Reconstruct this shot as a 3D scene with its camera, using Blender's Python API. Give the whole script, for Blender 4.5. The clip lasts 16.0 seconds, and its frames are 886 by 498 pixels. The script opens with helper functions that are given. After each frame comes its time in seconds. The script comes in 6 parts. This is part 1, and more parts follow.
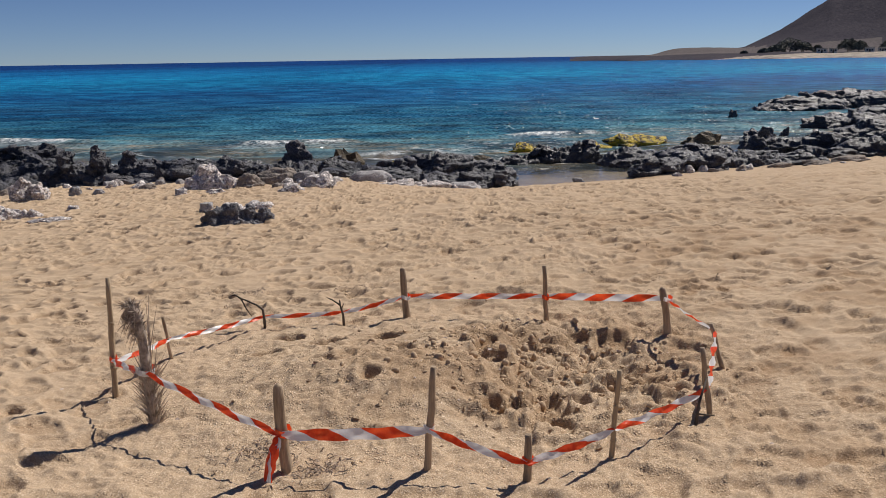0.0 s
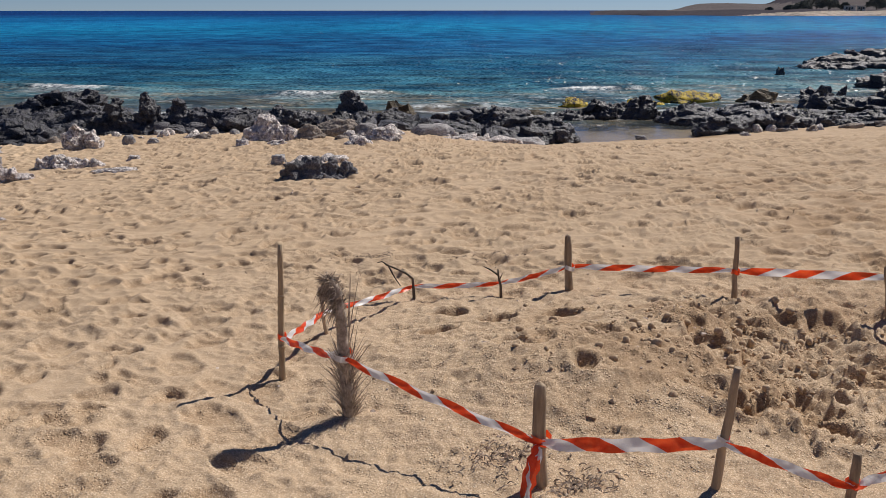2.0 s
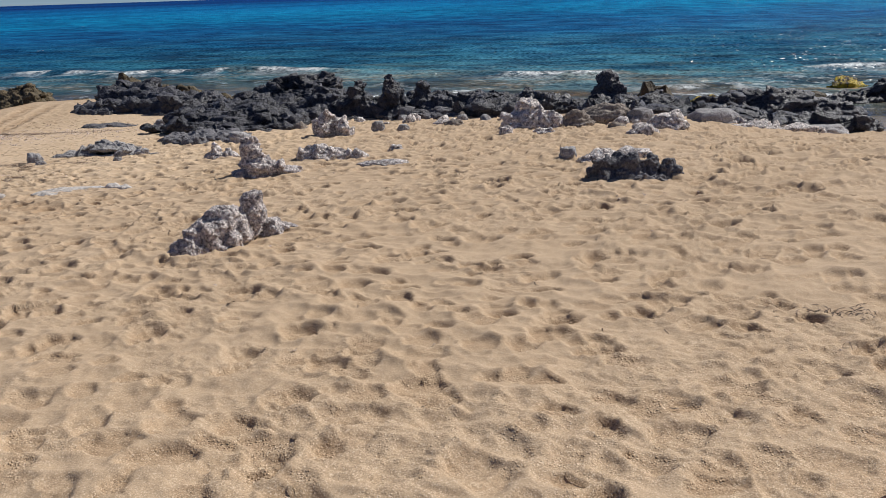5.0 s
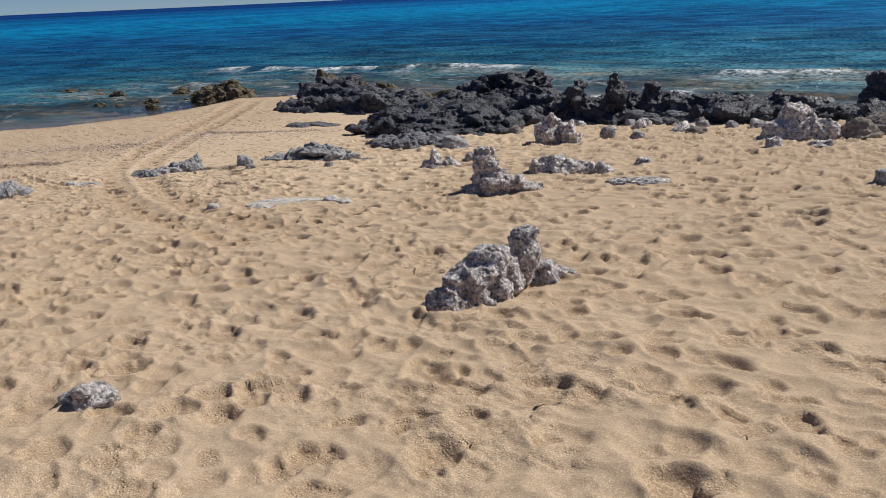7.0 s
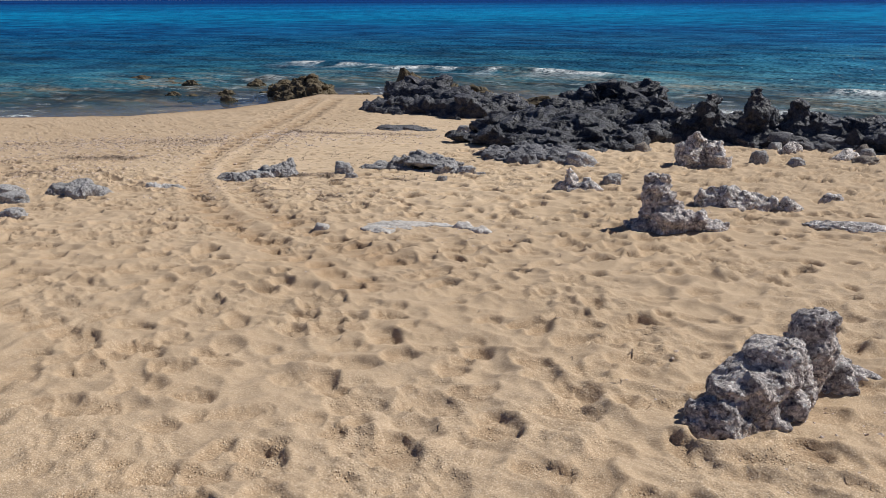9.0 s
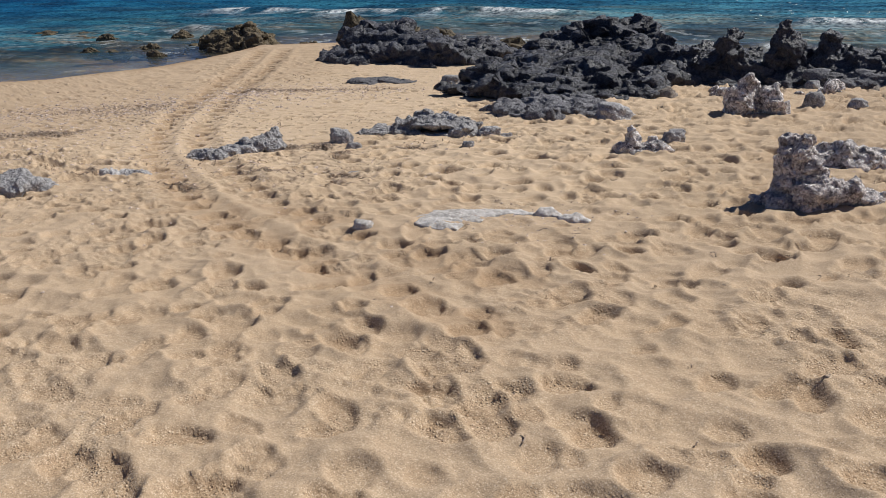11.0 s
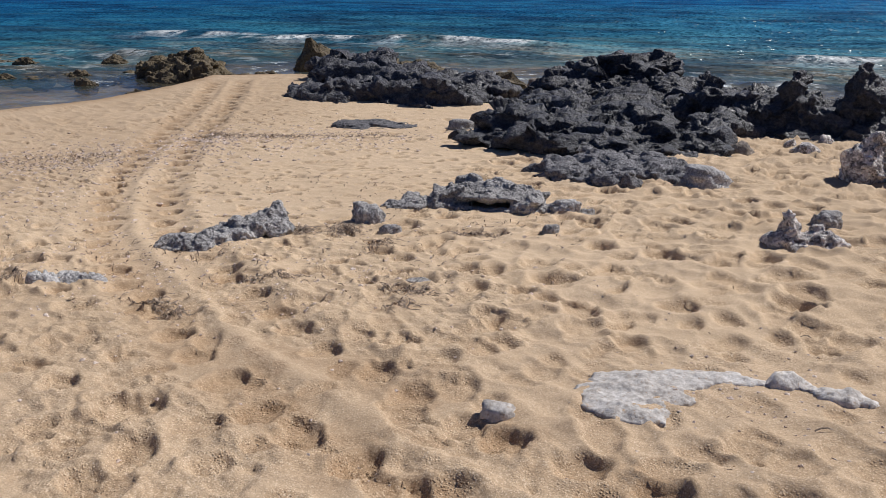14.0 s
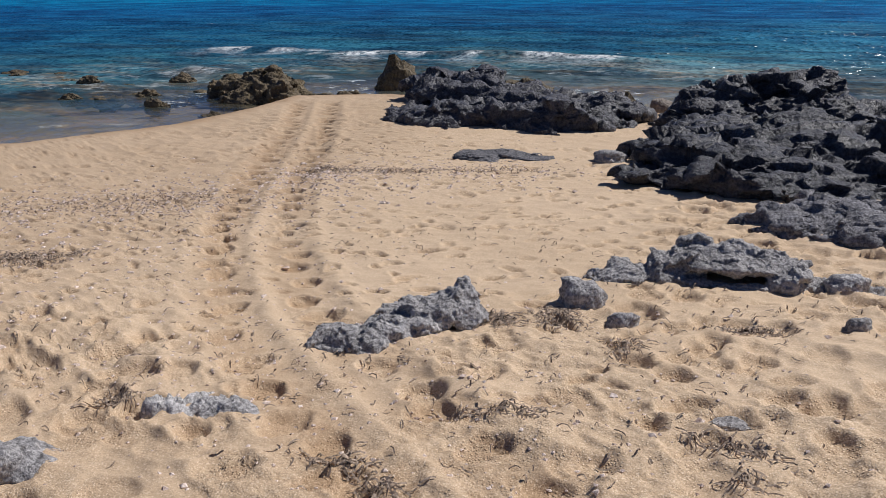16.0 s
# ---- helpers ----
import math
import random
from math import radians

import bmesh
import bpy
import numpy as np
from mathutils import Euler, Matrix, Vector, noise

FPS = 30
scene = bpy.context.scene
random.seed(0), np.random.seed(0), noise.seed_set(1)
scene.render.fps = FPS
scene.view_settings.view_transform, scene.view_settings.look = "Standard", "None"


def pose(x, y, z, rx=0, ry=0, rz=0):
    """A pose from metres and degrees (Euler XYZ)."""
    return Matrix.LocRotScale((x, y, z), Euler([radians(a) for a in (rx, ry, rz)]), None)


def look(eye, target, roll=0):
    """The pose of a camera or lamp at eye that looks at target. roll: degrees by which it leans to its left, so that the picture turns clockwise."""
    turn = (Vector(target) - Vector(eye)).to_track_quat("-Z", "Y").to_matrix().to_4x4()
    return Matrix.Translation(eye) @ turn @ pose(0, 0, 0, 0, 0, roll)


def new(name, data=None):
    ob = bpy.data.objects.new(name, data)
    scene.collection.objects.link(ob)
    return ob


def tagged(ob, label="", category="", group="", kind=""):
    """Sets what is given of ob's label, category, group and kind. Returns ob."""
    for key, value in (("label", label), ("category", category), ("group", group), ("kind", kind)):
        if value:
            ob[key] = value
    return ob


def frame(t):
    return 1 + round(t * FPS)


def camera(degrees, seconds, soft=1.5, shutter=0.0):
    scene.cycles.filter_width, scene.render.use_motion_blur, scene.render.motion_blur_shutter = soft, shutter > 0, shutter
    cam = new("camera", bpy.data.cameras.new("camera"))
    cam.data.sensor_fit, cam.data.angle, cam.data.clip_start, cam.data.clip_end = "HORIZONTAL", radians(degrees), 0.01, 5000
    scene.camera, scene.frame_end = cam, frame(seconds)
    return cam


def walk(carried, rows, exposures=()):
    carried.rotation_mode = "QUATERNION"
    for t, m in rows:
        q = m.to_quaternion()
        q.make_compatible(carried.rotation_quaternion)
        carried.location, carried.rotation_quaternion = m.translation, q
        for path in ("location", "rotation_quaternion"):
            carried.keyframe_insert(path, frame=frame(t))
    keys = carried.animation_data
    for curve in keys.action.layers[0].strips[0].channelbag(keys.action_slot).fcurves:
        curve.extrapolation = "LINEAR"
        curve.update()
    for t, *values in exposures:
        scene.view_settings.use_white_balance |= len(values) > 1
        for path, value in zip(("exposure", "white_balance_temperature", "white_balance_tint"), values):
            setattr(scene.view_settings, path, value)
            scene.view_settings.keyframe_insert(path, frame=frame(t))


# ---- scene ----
cam = camera(56.9, 16.0, soft=0.65)
METRES, EYE, TILT, LEAN, TURN = 13.514, 1.5, -2.497, -2.062, 0.0
ROWS = [
    (0.0, 0.0, 0.0, 0.0, -0.57, -10.66, 3.02),
    (0.5, -0.0185, 0.0056, -0.0014, -0.11, -12.2, 3.26),
    (1.0, -0.0344, 0.0155, -0.0023, -0.12, -13.75, 3.73),
    (1.5, -0.0506, 0.0329, -0.0007, 0.31, -14.13, 2.2),
    (2.0, -0.073, 0.0459, -0.001, 0.52, -13.78, 2.08),
    (2.5, -0.0912, 0.059, -0.0012, 0.5, -14.1, 2.31),
    (3.0, -0.1116, 0.0789, -0.0007, 3.68, -13.84, 2.67),
    (5.5, -0.2163, 0.1877, -0.0021, 16.48, -14.52, 3.06),
    (6.0, -0.2406, 0.2126, -0.0015, 20.94, -13.84, 2.81),
    (6.5, -0.2664, 0.2345, 0.0006, 22.94, -14.23, 3.0),
    (7.0, -0.2917, 0.254, 0.0002, 24.73, -14.12, 3.32),
    (7.5, -0.3204, 0.2727, -0.0014, 27.36, -14.07, 2.61),
    (8.0, -0.3487, 0.2908, 0.0009, 27.43, -13.99, 2.67),
    (8.5, -0.3744, 0.3107, 0.0008, 27.72, -13.85, 2.39),
    (9.0, -0.3999, 0.3256, -0.0004, 28.73, -13.83, 0.74),
    (11.5, -0.5542, 0.4177, -0.001, 19.29, -18.69, 3.52),
    (12.0, -0.5761, 0.4341, 0.001, 16.46, -19.09, 3.98),
    (12.5, -0.595, 0.4548, 0.0002, 16.62, -19.17, 3.55),
    (13.0, -0.6151, 0.4782, -0.0012, 17.26, -19.52, 2.27),
    (13.5, -0.6382, 0.5017, 0.0011, 17.23, -18.18, 2.14),
    (14.0, -0.6615, 0.528, 0.0001, 17.68, -16.26, 1.16),
    (14.5, -0.6878, 0.5512, -0.001, 18.71, -16.35, 0.84),
    (15.0, -0.7166, 0.5736, -0.0011, 19.17, -16.22, 1.2),
    (15.5, -0.7457, 0.5969, -0.0006, 20.19, -15.37, 1.27),
    (16.0, -0.7749, 0.6182, -0.0013, 20.53, -15.16, 1.43),
]
walk(cam, [(t, pose(0, 0, EYE, TILT, LEAN, TURN) @ pose(METRES * x, METRES * y, METRES * z, 90 + pitch, roll, yaw)) for t, x, y, z, yaw, pitch, roll in ROWS],
     [(0.0, -0.28, 6900, 10), (2.5, -0.28, 6800, 10), (5.5, -0.28, 6580, 7), (9.0, -0.28, 6520, 6), (13.0, -0.28, 6500, 8), (16.0, -0.29, 6400, 10)])

# ---- daylight: clear sky, high sun ahead and to the right ----
SUN_AZ, SUN_EL = 47.0, 49.0
world = bpy.data.worlds.new("world")
scene.world = world
world.use_nodes = True
wt = world.node_tree
sky = wt.nodes.new("ShaderNodeTexSky")
sky.sky_type, sky.sun_disc = "NISHITA", False
sky.sun_elevation, sky.sun_rotation = radians(SUN_EL), radians(SUN_AZ)
sky.air_density, sky.dust_density, sky.ozone_density = 0.55, 0.0, 4.0
wt.nodes["Background"].inputs["Strength"].default_value = 0.064
haze = wt.nodes.new("ShaderNodeMixRGB")
haze.blend_type = "MULTIPLY"
haze.inputs[0].default_value, haze.inputs[2].default_value = 1.0, (0.80, 0.915, 1.18, 1.0)
wt.links.new(sky.outputs[0], haze.inputs[1])
wt.links.new(haze.outputs[0], wt.nodes["Background"].inputs["Color"])
sun_light = bpy.data.lights.new("sun", "SUN")
sun_light.energy, sun_light.angle, sun_light.color = 5.0, radians(0.5), (1.0, 0.965, 0.935)
sun = new("sun", sun_light)
sun.matrix_world = look((60 * math.sin(radians(SUN_AZ)), 60 * math.cos(radians(SUN_AZ)), 60 * math.tan(radians(SUN_EL))), (0, 0, 0))


# ---- materials ----
def material(name):
    m = bpy.data.materials.new(name)
    m.use_nodes = True
    t = m.node_tree
    return m, t, t.nodes["Principled BSDF"]


def node(t, kind, **inputs):
    n = t.nodes.new(kind)
    for key, value in inputs.items():
        n.inputs[key.replace("_", " ")].default_value = value
    return n


def noise_node(t, scale, detail=4.0, rough=0.55, stretch=None, coords=None):
    n = node(t, "ShaderNodeTexNoise", Scale=scale, Detail=detail, Roughness=rough)
    c = coords or t.nodes.new("ShaderNodeTexCoord").outputs["Object"]
    if stretch:
        mp = node(t, "ShaderNodeMapping", Scale=stretch)
        t.links.new(c, mp.inputs["Vector"])
        c = mp.outputs["Vector"]
    t.links.new(c, n.inputs["Vector"])
    return n.outputs["Fac"]


def ramp(t, fac, *stops):
    r = t.nodes.new("ShaderNodeValToRGB")
    e = r.color_ramp.elements
    while len(e) < len(stops):
        e.new(0.5)
    for el, (pos, col) in zip(e, stops):
        el.position, el.color = pos, (*col, 1.0) if len(col) == 3 else col
    t.links.new(fac, r.inputs["Fac"])
    return r.outputs["Color"]


def mix(t, fac, a, b, how="MIX"):
    m = t.nodes.new("ShaderNodeMixRGB")
    m.blend_type = how
    for sock, v in zip(m.inputs, (fac, a, b)):
        if isinstance(v, (int, float)):
            sock.default_value = v
        elif isinstance(v, tuple):
            sock.default_value = (*v, 1.0)
        else:
            t.links.new(v, sock)
    return m.outputs[0]


def maths(t, how, a, b=0.0):
    m = t.nodes.new("ShaderNodeMath")
    m.operation = how
    for sock, v in zip(m.inputs, (a, b)):
        if isinstance(v, (int, float)):
            sock.default_value = v
        else:
            t.links.new(v, sock)
    return m.outputs[0]


def bump(t, bsdf, height, strength, distance):
    b = node(t, "ShaderNodeBump", Strength=strength, Distance=distance)
    t.links.new(height, b.inputs["Height"])
    t.links.new(b.outputs["Normal"], bsdf.inputs["Normal"])


def make_sand():
    m, t, b = material("dry_sand")
    broad = noise_node(t, 0.7, 4)
    col = ramp(t, broad, (0.3, (0.488, 0.352, 0.232)), (0.7, (0.568, 0.420, 0.290)))
    fine = noise_node(t, 14, 5, 0.7)
    col = mix(t, 0.22, col, ramp(t, fine, (0.35, (0.36, 0.245, 0.142)), (0.65, (0.66, 0.50, 0.315))), "MIX")
    coarse = t.nodes.new("ShaderNodeAttribute")
    coarse.attribute_name = "coarse"
    coarse = coarse.outputs["Fac"]
    # single grains: pale shell, tan and dark stone
    co = t.nodes.new("ShaderNodeTexCoord").outputs["Object"]
    grains = node(t, "ShaderNodeTexVoronoi", Scale=270.0)
    t.links.new(co, grains.inputs["Vector"])
    tone = t.nodes.new("ShaderNodeSeparateColor")
    t.links.new(grains.outputs["Color"], tone.inputs[0])
    grain = ramp(t, tone.outputs[0], (0.05, (0.14, 0.098, 0.065)), (0.25, (0.41, 0.295, 0.185)), (0.80, (0.585, 0.425, 0.288)), (0.97, (0.92, 0.78, 0.60)))
    col = mix(t, maths(t, "ADD", maths(t, "MULTIPLY", coarse, 0.30), 0.36), col, grain)
    pale = t.nodes.new("ShaderNodeAttribute")
    pale.attribute_name = "pale"
    col = mix(t, pale.outputs["Fac"], col, mix(t, 1.0, col, (1.17, 1.19, 1.20), "MULTIPLY"))
    # darkens damp sand and the prints, where shade is put into the colour
    damp_shade = t.nodes.new("ShaderNodeAttribute")
    damp_shade.attribute_name = "damp_shade"
    col = mix(t, damp_shade.outputs["Fac"], col, mix(t, 1.0, col, (0.64, 0.54, 0.44), "MULTIPLY"))
    t.links.new(col, b.inputs["Base Color"])
    b.inputs["Roughness"].default_value = 0.95
    b.inputs["Specular IOR Level"].default_value = 0.2
    # smooth where the wind has passed, crumbly where it was trodden
    crumb = node(t, "ShaderNodeTexVoronoi", Scale=75.0)
    t.links.new(co, crumb.inputs["Vector"])
    lumps = maths(t, "MULTIPLY", maths(t, "MAXIMUM", maths(t, "SUBTRACT", 0.45, crumb.outputs["Distance"]), 0.0), ramp(t, noise_node(t, 6.0, 5, 0.65), (0.44, (0, 0, 0)), (0.58, (1, 1, 1))))
    h = maths(t, "ADD", maths(t, "MULTIPLY", noise_node(t, 13, 5, 0.6), 0.15), maths(t, "MULTIPLY", noise_node(t, 90, 3, 0.6), maths(t, "ADD", maths(t, "MULTIPLY", coarse, 0.06), 0.025)))
    h = maths(t, "ADD", h, maths(t, "MULTIPLY", maths(t, "MULTIPLY", lumps, coarse), 0.38))
    bump(t, b, h, 1.0, 0.038)
    return m


def make_rock(name, dark, midtone, light, speck, speck_amount, rough=0.9, scale=1.0, relief=0.06, mottle=0.5, gloss=0.3):
    m, t, b = material(name)
    big = noise_node(t, 1.7 * scale, 5, 0.6)
    col = ramp(t, big, (0.3, dark), (0.5, midtone), (0.72, light))
    fine = noise_node(t, 26 * scale, 6, 0.7)
    col = mix(t, mottle, col, ramp(t, fine, (0.38, dark), (0.62, light)))
    spots = ramp(t, noise_node(t, 34 * scale, 4, 0.75), (0.56, (0, 0, 0)), (0.66, (1, 1, 1)))
    col = mix(t, maths(t, "MULTIPLY", spots, speck_amount), col, speck)
    info = t.nodes.new("ShaderNodeObjectInfo")
    hsv = t.nodes.new("ShaderNodeHueSaturation")
    t.links.new(maths(t, "ADD", maths(t, "MULTIPLY", info.outputs["Random"], 0.35), 0.82), hsv.inputs["Value"])
    t.links.new(col, hsv.inputs["Color"])
    t.links.new(hsv.outputs[0], b.inputs["Base Color"])
    b.inputs["Roughness"].default_value = rough
    b.inputs["Specular IOR Level"].default_value = gloss
    pits = node(t, "ShaderNodeTexVoronoi", Scale=18.0 * scale)
    t.links.new(t.nodes.new("ShaderNodeTexCoord").outputs["Object"], pits.inputs["Vector"])
    h = maths(t, "ADD", noise_node(t, 9 * scale, 8, 0.66), maths(t, "MULTIPLY", pits.outputs["Distance"], 0.22))
    bump(t, b, h, 1.0, relief)
    return m


def make_conglomerate(name, matrix, stones, pale, scale, relief):
    """Cemented rubble: stones of several tones in a dark pitted matrix."""
    m, t, b = material(name)
    co = t.nodes.new("ShaderNodeTexCoord").outputs["Object"]
    warp = node(t, "ShaderNodeTexNoise", Scale=scale * 1.3, Detail=4.0)
    t.links.new(co, warp.inputs["Vector"])
    moved = t.nodes.new("ShaderNodeVectorMath")
    moved.operation = "MULTIPLY_ADD"
    moved.inputs[1].default_value = (1.1 / scale, 1.1 / scale, 1.1 / scale)
    t.links.new(warp.outputs["Color"], moved.inputs[0])
    t.links.new(co, moved.inputs[2])
    tones, heights = [], []
    for k in (1.0, 2.3):
        v = node(t, "ShaderNodeTexVoronoi", Scale=scale * k)
        t.links.new(moved.outputs[0], v.inputs["Vector"])
        sep = t.nodes.new("ShaderNodeSeparateColor")
        t.links.new(v.outputs["Color"], sep.inputs[0])
        tones.append(sep.outputs[0])
        heights.append(v.outputs["Distance"])
    col = ramp(t, tones[0], (0.15, matrix), (0.45, stones), (0.85, pale))
    col = mix(t, 0.5, col, ramp(t, tones[1], (0.2, matrix), (0.5, stones), (0.8, pale)))
    patch = ramp(t, noise_node(t, scale * 0.5, 5, 0.65), (0.38, (0.82, 0.82, 0.84)), (0.58, (1.28, 1.25, 1.23)))
    col = mix(t, 1.0, col, patch, "MULTIPLY")
    holes = ramp(t, noise_node(t, scale * 2.6, 5, 0.75), (0.36, (1, 1, 1)), (0.44, (0, 0, 0)))
    col = mix(t, maths(t, "MULTIPLY", holes, 0.6), col, matrix)
    t.links.new(col, b.inputs["Base Color"])
    b.inputs["Roughness"].default_value = 0.92
    b.inputs["Specular IOR Level"].default_value = 0.25
    h = maths(t, "SUBTRACT", noise_node(t, scale * 1.5, 8, 0.75), maths(t, "ADD", maths(t, "MULTIPLY", heights[0], 0.55), maths(t, "MULTIPLY", heights[1], 0.3)))
    bump(t, b, h, 1.0, relief)
    return m


def make_algae():
    m, t, b = material("yellow_algae_rock")
    f = noise_node(t, 4.5, 7, 0.75)
    col = ramp(t, f, (0.40, (0.035, 0.026, 0.018)), (0.45, (0.12, 0.085, 0.03)), (0.50, (0.62, 0.44, 0.02)), (0.7, (0.85, 0.62, 0.05)))
    t.links.new(col, b.inputs["Base Color"])
    b.inputs["Roughness"].default_value = 0.6
    bump(t, b, noise_node(t, 11, 7, 0.75), 1.0, 0.12)
    return m


def make_wood(name, a, c):
    m, t, b = material(name)
    col = ramp(t, noise_node(t, 30, 5, 0.65, (1, 1, 0.12)), (0.3, a), (0.7, c))
    t.links.new(col, b.inputs["Base Color"])
    b.inputs["Roughness"].default_value = 0.85
    bump(t, b, noise_node(t, 60, 5, 0.7, (1, 1, 0.1)), 0.8, 0.006)
    return m


def make_tape():
    m, t, b = material("barrier_tape")
    uv = t.nodes.new("ShaderNodeTexCoord").outputs["UV"]
    sep = t.nodes.new("ShaderNodeSeparateXYZ")
    t.links.new(uv, sep.inputs[0])
    phase = maths(t, "FRACT", maths(t, "ADD", sep.outputs[0], maths(t, "MULTIPLY", sep.outputs[1], 0.35)))
    red = maths(t, "GREATER_THAN", phase, 0.5)
    wear = noise_node(t, 40, 3)
    col = mix(t, red, (0.86, 0.85, 0.85), ramp(t, wear, (0.3, (0.92, 0.065, 0.012)), (0.7, (0.98, 0.13, 0.035))))
    t.links.new(col, b.inputs["Base Color"])
    b.inputs["Roughness"].default_value = 0.35
    tr = t.nodes.new("ShaderNodeBsdfTranslucent")
    t.links.new(col, tr.inputs["Color"])
    ms = t.nodes.new("ShaderNodeMixShader")
    ms.inputs[0].default_value = 0.4
    t.links.new(b.outputs[0], ms.inputs[1])
    t.links.new(tr.outputs[0], ms.inputs[2])
    t.links.new(ms.outputs[0], t.nodes["Material Output"].inputs["Surface"])
    bump(t, b, noise_node(t, 45, 3), 0.4, 0.01)
    return m


def make_simple(name, a, c, scale, rough=0.9, relief=0.0):
    m, t, b = material(name)
    t.links.new(ramp(t, noise_node(t, scale, 5, 0.65), (0.35, a), (0.65, c)), b.inputs["Base Color"])
    b.inputs["Roughness"].default_value = rough
    if relief:
        bump(t, b, noise_node(t, scale * 3, 5, 0.7), 0.8, relief)
    return m


def make_water():
    m, t, b = material("sea_water")
    geo = t.nodes.new("ShaderNodeNewGeometry").outputs["Position"]
    off = t.nodes.new("ShaderNodeAttribute")
    off.attribute_name = "offshore"
    depth = t.nodes.new("ShaderNodeAttribute")
    depth.attribute_name = "depth"
    patch = noise_node(t, 0.11, 4, 0.6, (0.45, 1.0, 1.0), geo)
    tone = maths(t, "ADD", off.outputs["Fac"], maths(t, "MULTIPLY", maths(t, "SUBTRACT", patch, 0.5), 0.16))
    col = ramp(t, tone, (0.20, (0.16, 0.22, 0.22)), (0.33, (0.045, 0.172, 0.24)), (0.43, (0.013, 0.118, 0.235)),
               (0.53, (0.005, 0.118, 0.30)), (0.61, (0.002, 0.215, 0.44)), (0.72, (0.002, 0.145, 0.37)), (0.84, (0.002, 0.045, 0.20)))
    # seagrass beds, plus darkening to the left: view-dependent sea light put into the colour
    bed_shade = t.nodes.new("ShaderNodeAttribute")
    bed_shade.attribute_name = "weed_shade"
    col = mix(t, bed_shade.outputs["Fac"], col, mix(t, 1.0, col, (0.50, 0.68, 0.74), "MULTIPLY"))
    reef = ramp(t, noise_node(t, 0.55, 5, 0.7, (0.35, 1.0, 1.0), geo), (0.50, (0, 0, 0)), (0.62, (1, 1, 1)))
    near = ramp(t, off.outputs["Fac"], (0.3, (1, 1, 1)), (0.56, (0, 0, 0)))
    col = mix(t, maths(t, "MULTIPLY", maths(t, "MULTIPLY", reef, near), 0.65), col, (0.022, 0.035, 0.032))
    shoal = maths(t, "MULTIPLY", ramp(t, noise_node(t, 0.8, 6, 0.72, (0.45, 1.0, 1.0), geo), (0.47, (0, 0, 0)), (0.57, (1, 1, 1))), ramp(t, off.outputs["Fac"], (0.03, (0, 0, 0)), (0.09, (1, 1, 1)), (0.26, (1, 1, 1)), (0.36, (0, 0, 0))))
    col = mix(t, maths(t, "MULTIPLY", shoal, 0.65), col, ramp(t, noise_node(t, 3.0, 5, 0.7, None, geo), (0.38, (0.050, 0.045, 0.036)), (0.62, (0.30, 0.22, 0.11))))
    foam_at = ramp(t, off.outputs["Fac"], (0.02, (0, 0, 0)), (0.08, (1, 1, 1)), (0.21, (1, 1, 1)), (0.33, (0, 0, 0)))
    foam = ramp(t, noise_node(t, 1.5, 9, 0.78, (0.8, 1.0, 1.0), geo), (0.53, (0, 0, 0)), (0.60, (1, 1, 1)))
    caps = maths(t, "MULTIPLY", ramp(t, noise_node(t, 0.8, 6, 0.7, (0.4, 1.0, 1.0), geo), (0.70, (0, 0, 0)), (0.74, (1, 1, 1))), ramp(t, off.outputs["Fac"], (0.5, (1, 1, 1)), (0.68, (0, 0, 0))))
    deep_enough = ramp(t, depth.outputs["Fac"], (0.11, (0, 0, 0)), (0.16, (1, 1, 1)))
    cluster = ramp(t, noise_node(t, 0.28, 3, 0.5, None, geo), (0.38, (0, 0, 0)), (0.54, (1, 1, 1)))
    surf = t.nodes.new("ShaderNodeAttribute")
    surf.attribute_name = "surf"
    froth = ramp(t, noise_node(t, 3.2, 8, 0.8, None, geo), (0.40, (0, 0, 0)), (0.50, (1, 1, 1)))
    foam = maths(t, "MULTIPLY", foam, cluster)
    foam = maths(t, "MAXIMUM", maths(t, "MULTIPLY", maths(t, "MULTIPLY", foam, deep_enough), foam_at), maths(t, "MULTIPLY", froth, surf.outputs["Fac"]))
    foam = maths(t, "MAXIMUM", foam, maths(t, "MULTIPLY", caps, 0.8))
    # light and shade of the waves put into the colour as noise streaks
    wave_shade = noise_node(t, 0.45, 9, 0.72, (0.7, 1.0, 1.0), geo)
    col = mix(t, 0.75, col, ramp(t, wave_shade, (0.40, (0.30, 0.36, 0.46)), (0.5, (1, 1, 1)), (0.60, (2.4, 1.8, 1.5))), "MULTIPLY")
    col = mix(t, foam, col, (0.75, 0.78, 0.78))
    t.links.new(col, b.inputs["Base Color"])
    b.inputs["Roughness"].default_value = 0.9
    b.inputs["Specular IOR Level"].default_value = 0.0
    rough_at = ramp(t, depth.outputs["Fac"], (0.08, (0.02, 0.02, 0.02)), (0.5, (1, 1, 1)))

    def tilt(scale, detail, amount, stretch):
        n = node(t, "ShaderNodeTexNoise", Scale=scale, Detail=detail, Roughness=0.6)
        mp = node(t, "ShaderNodeMapping", Scale=stretch)
        t.links.new(geo, mp.inputs["Vector"])
        t.links.new(mp.outputs["Vector"], n.inputs["Vector"])
        s = t.nodes.new("ShaderNodeVectorMath")
        s.operation = "SUBTRACT"
        s.inputs[1].default_value = (0.5, 0.5, 0.5)
        t.links.new(n.outputs["Color"], s.inputs[0])
        k = t.nodes.new("ShaderNodeVectorMath")
        k.operation = "MULTIPLY"
        k.inputs[1].default_value = (amount, amount, 0.0)
        t.links.new(s.outputs[0], k.inputs[0])
        return k.outputs[0]

    def plus(u, v):
        k = t.nodes.new("ShaderNodeVectorMath")
        k.operation = "ADD"
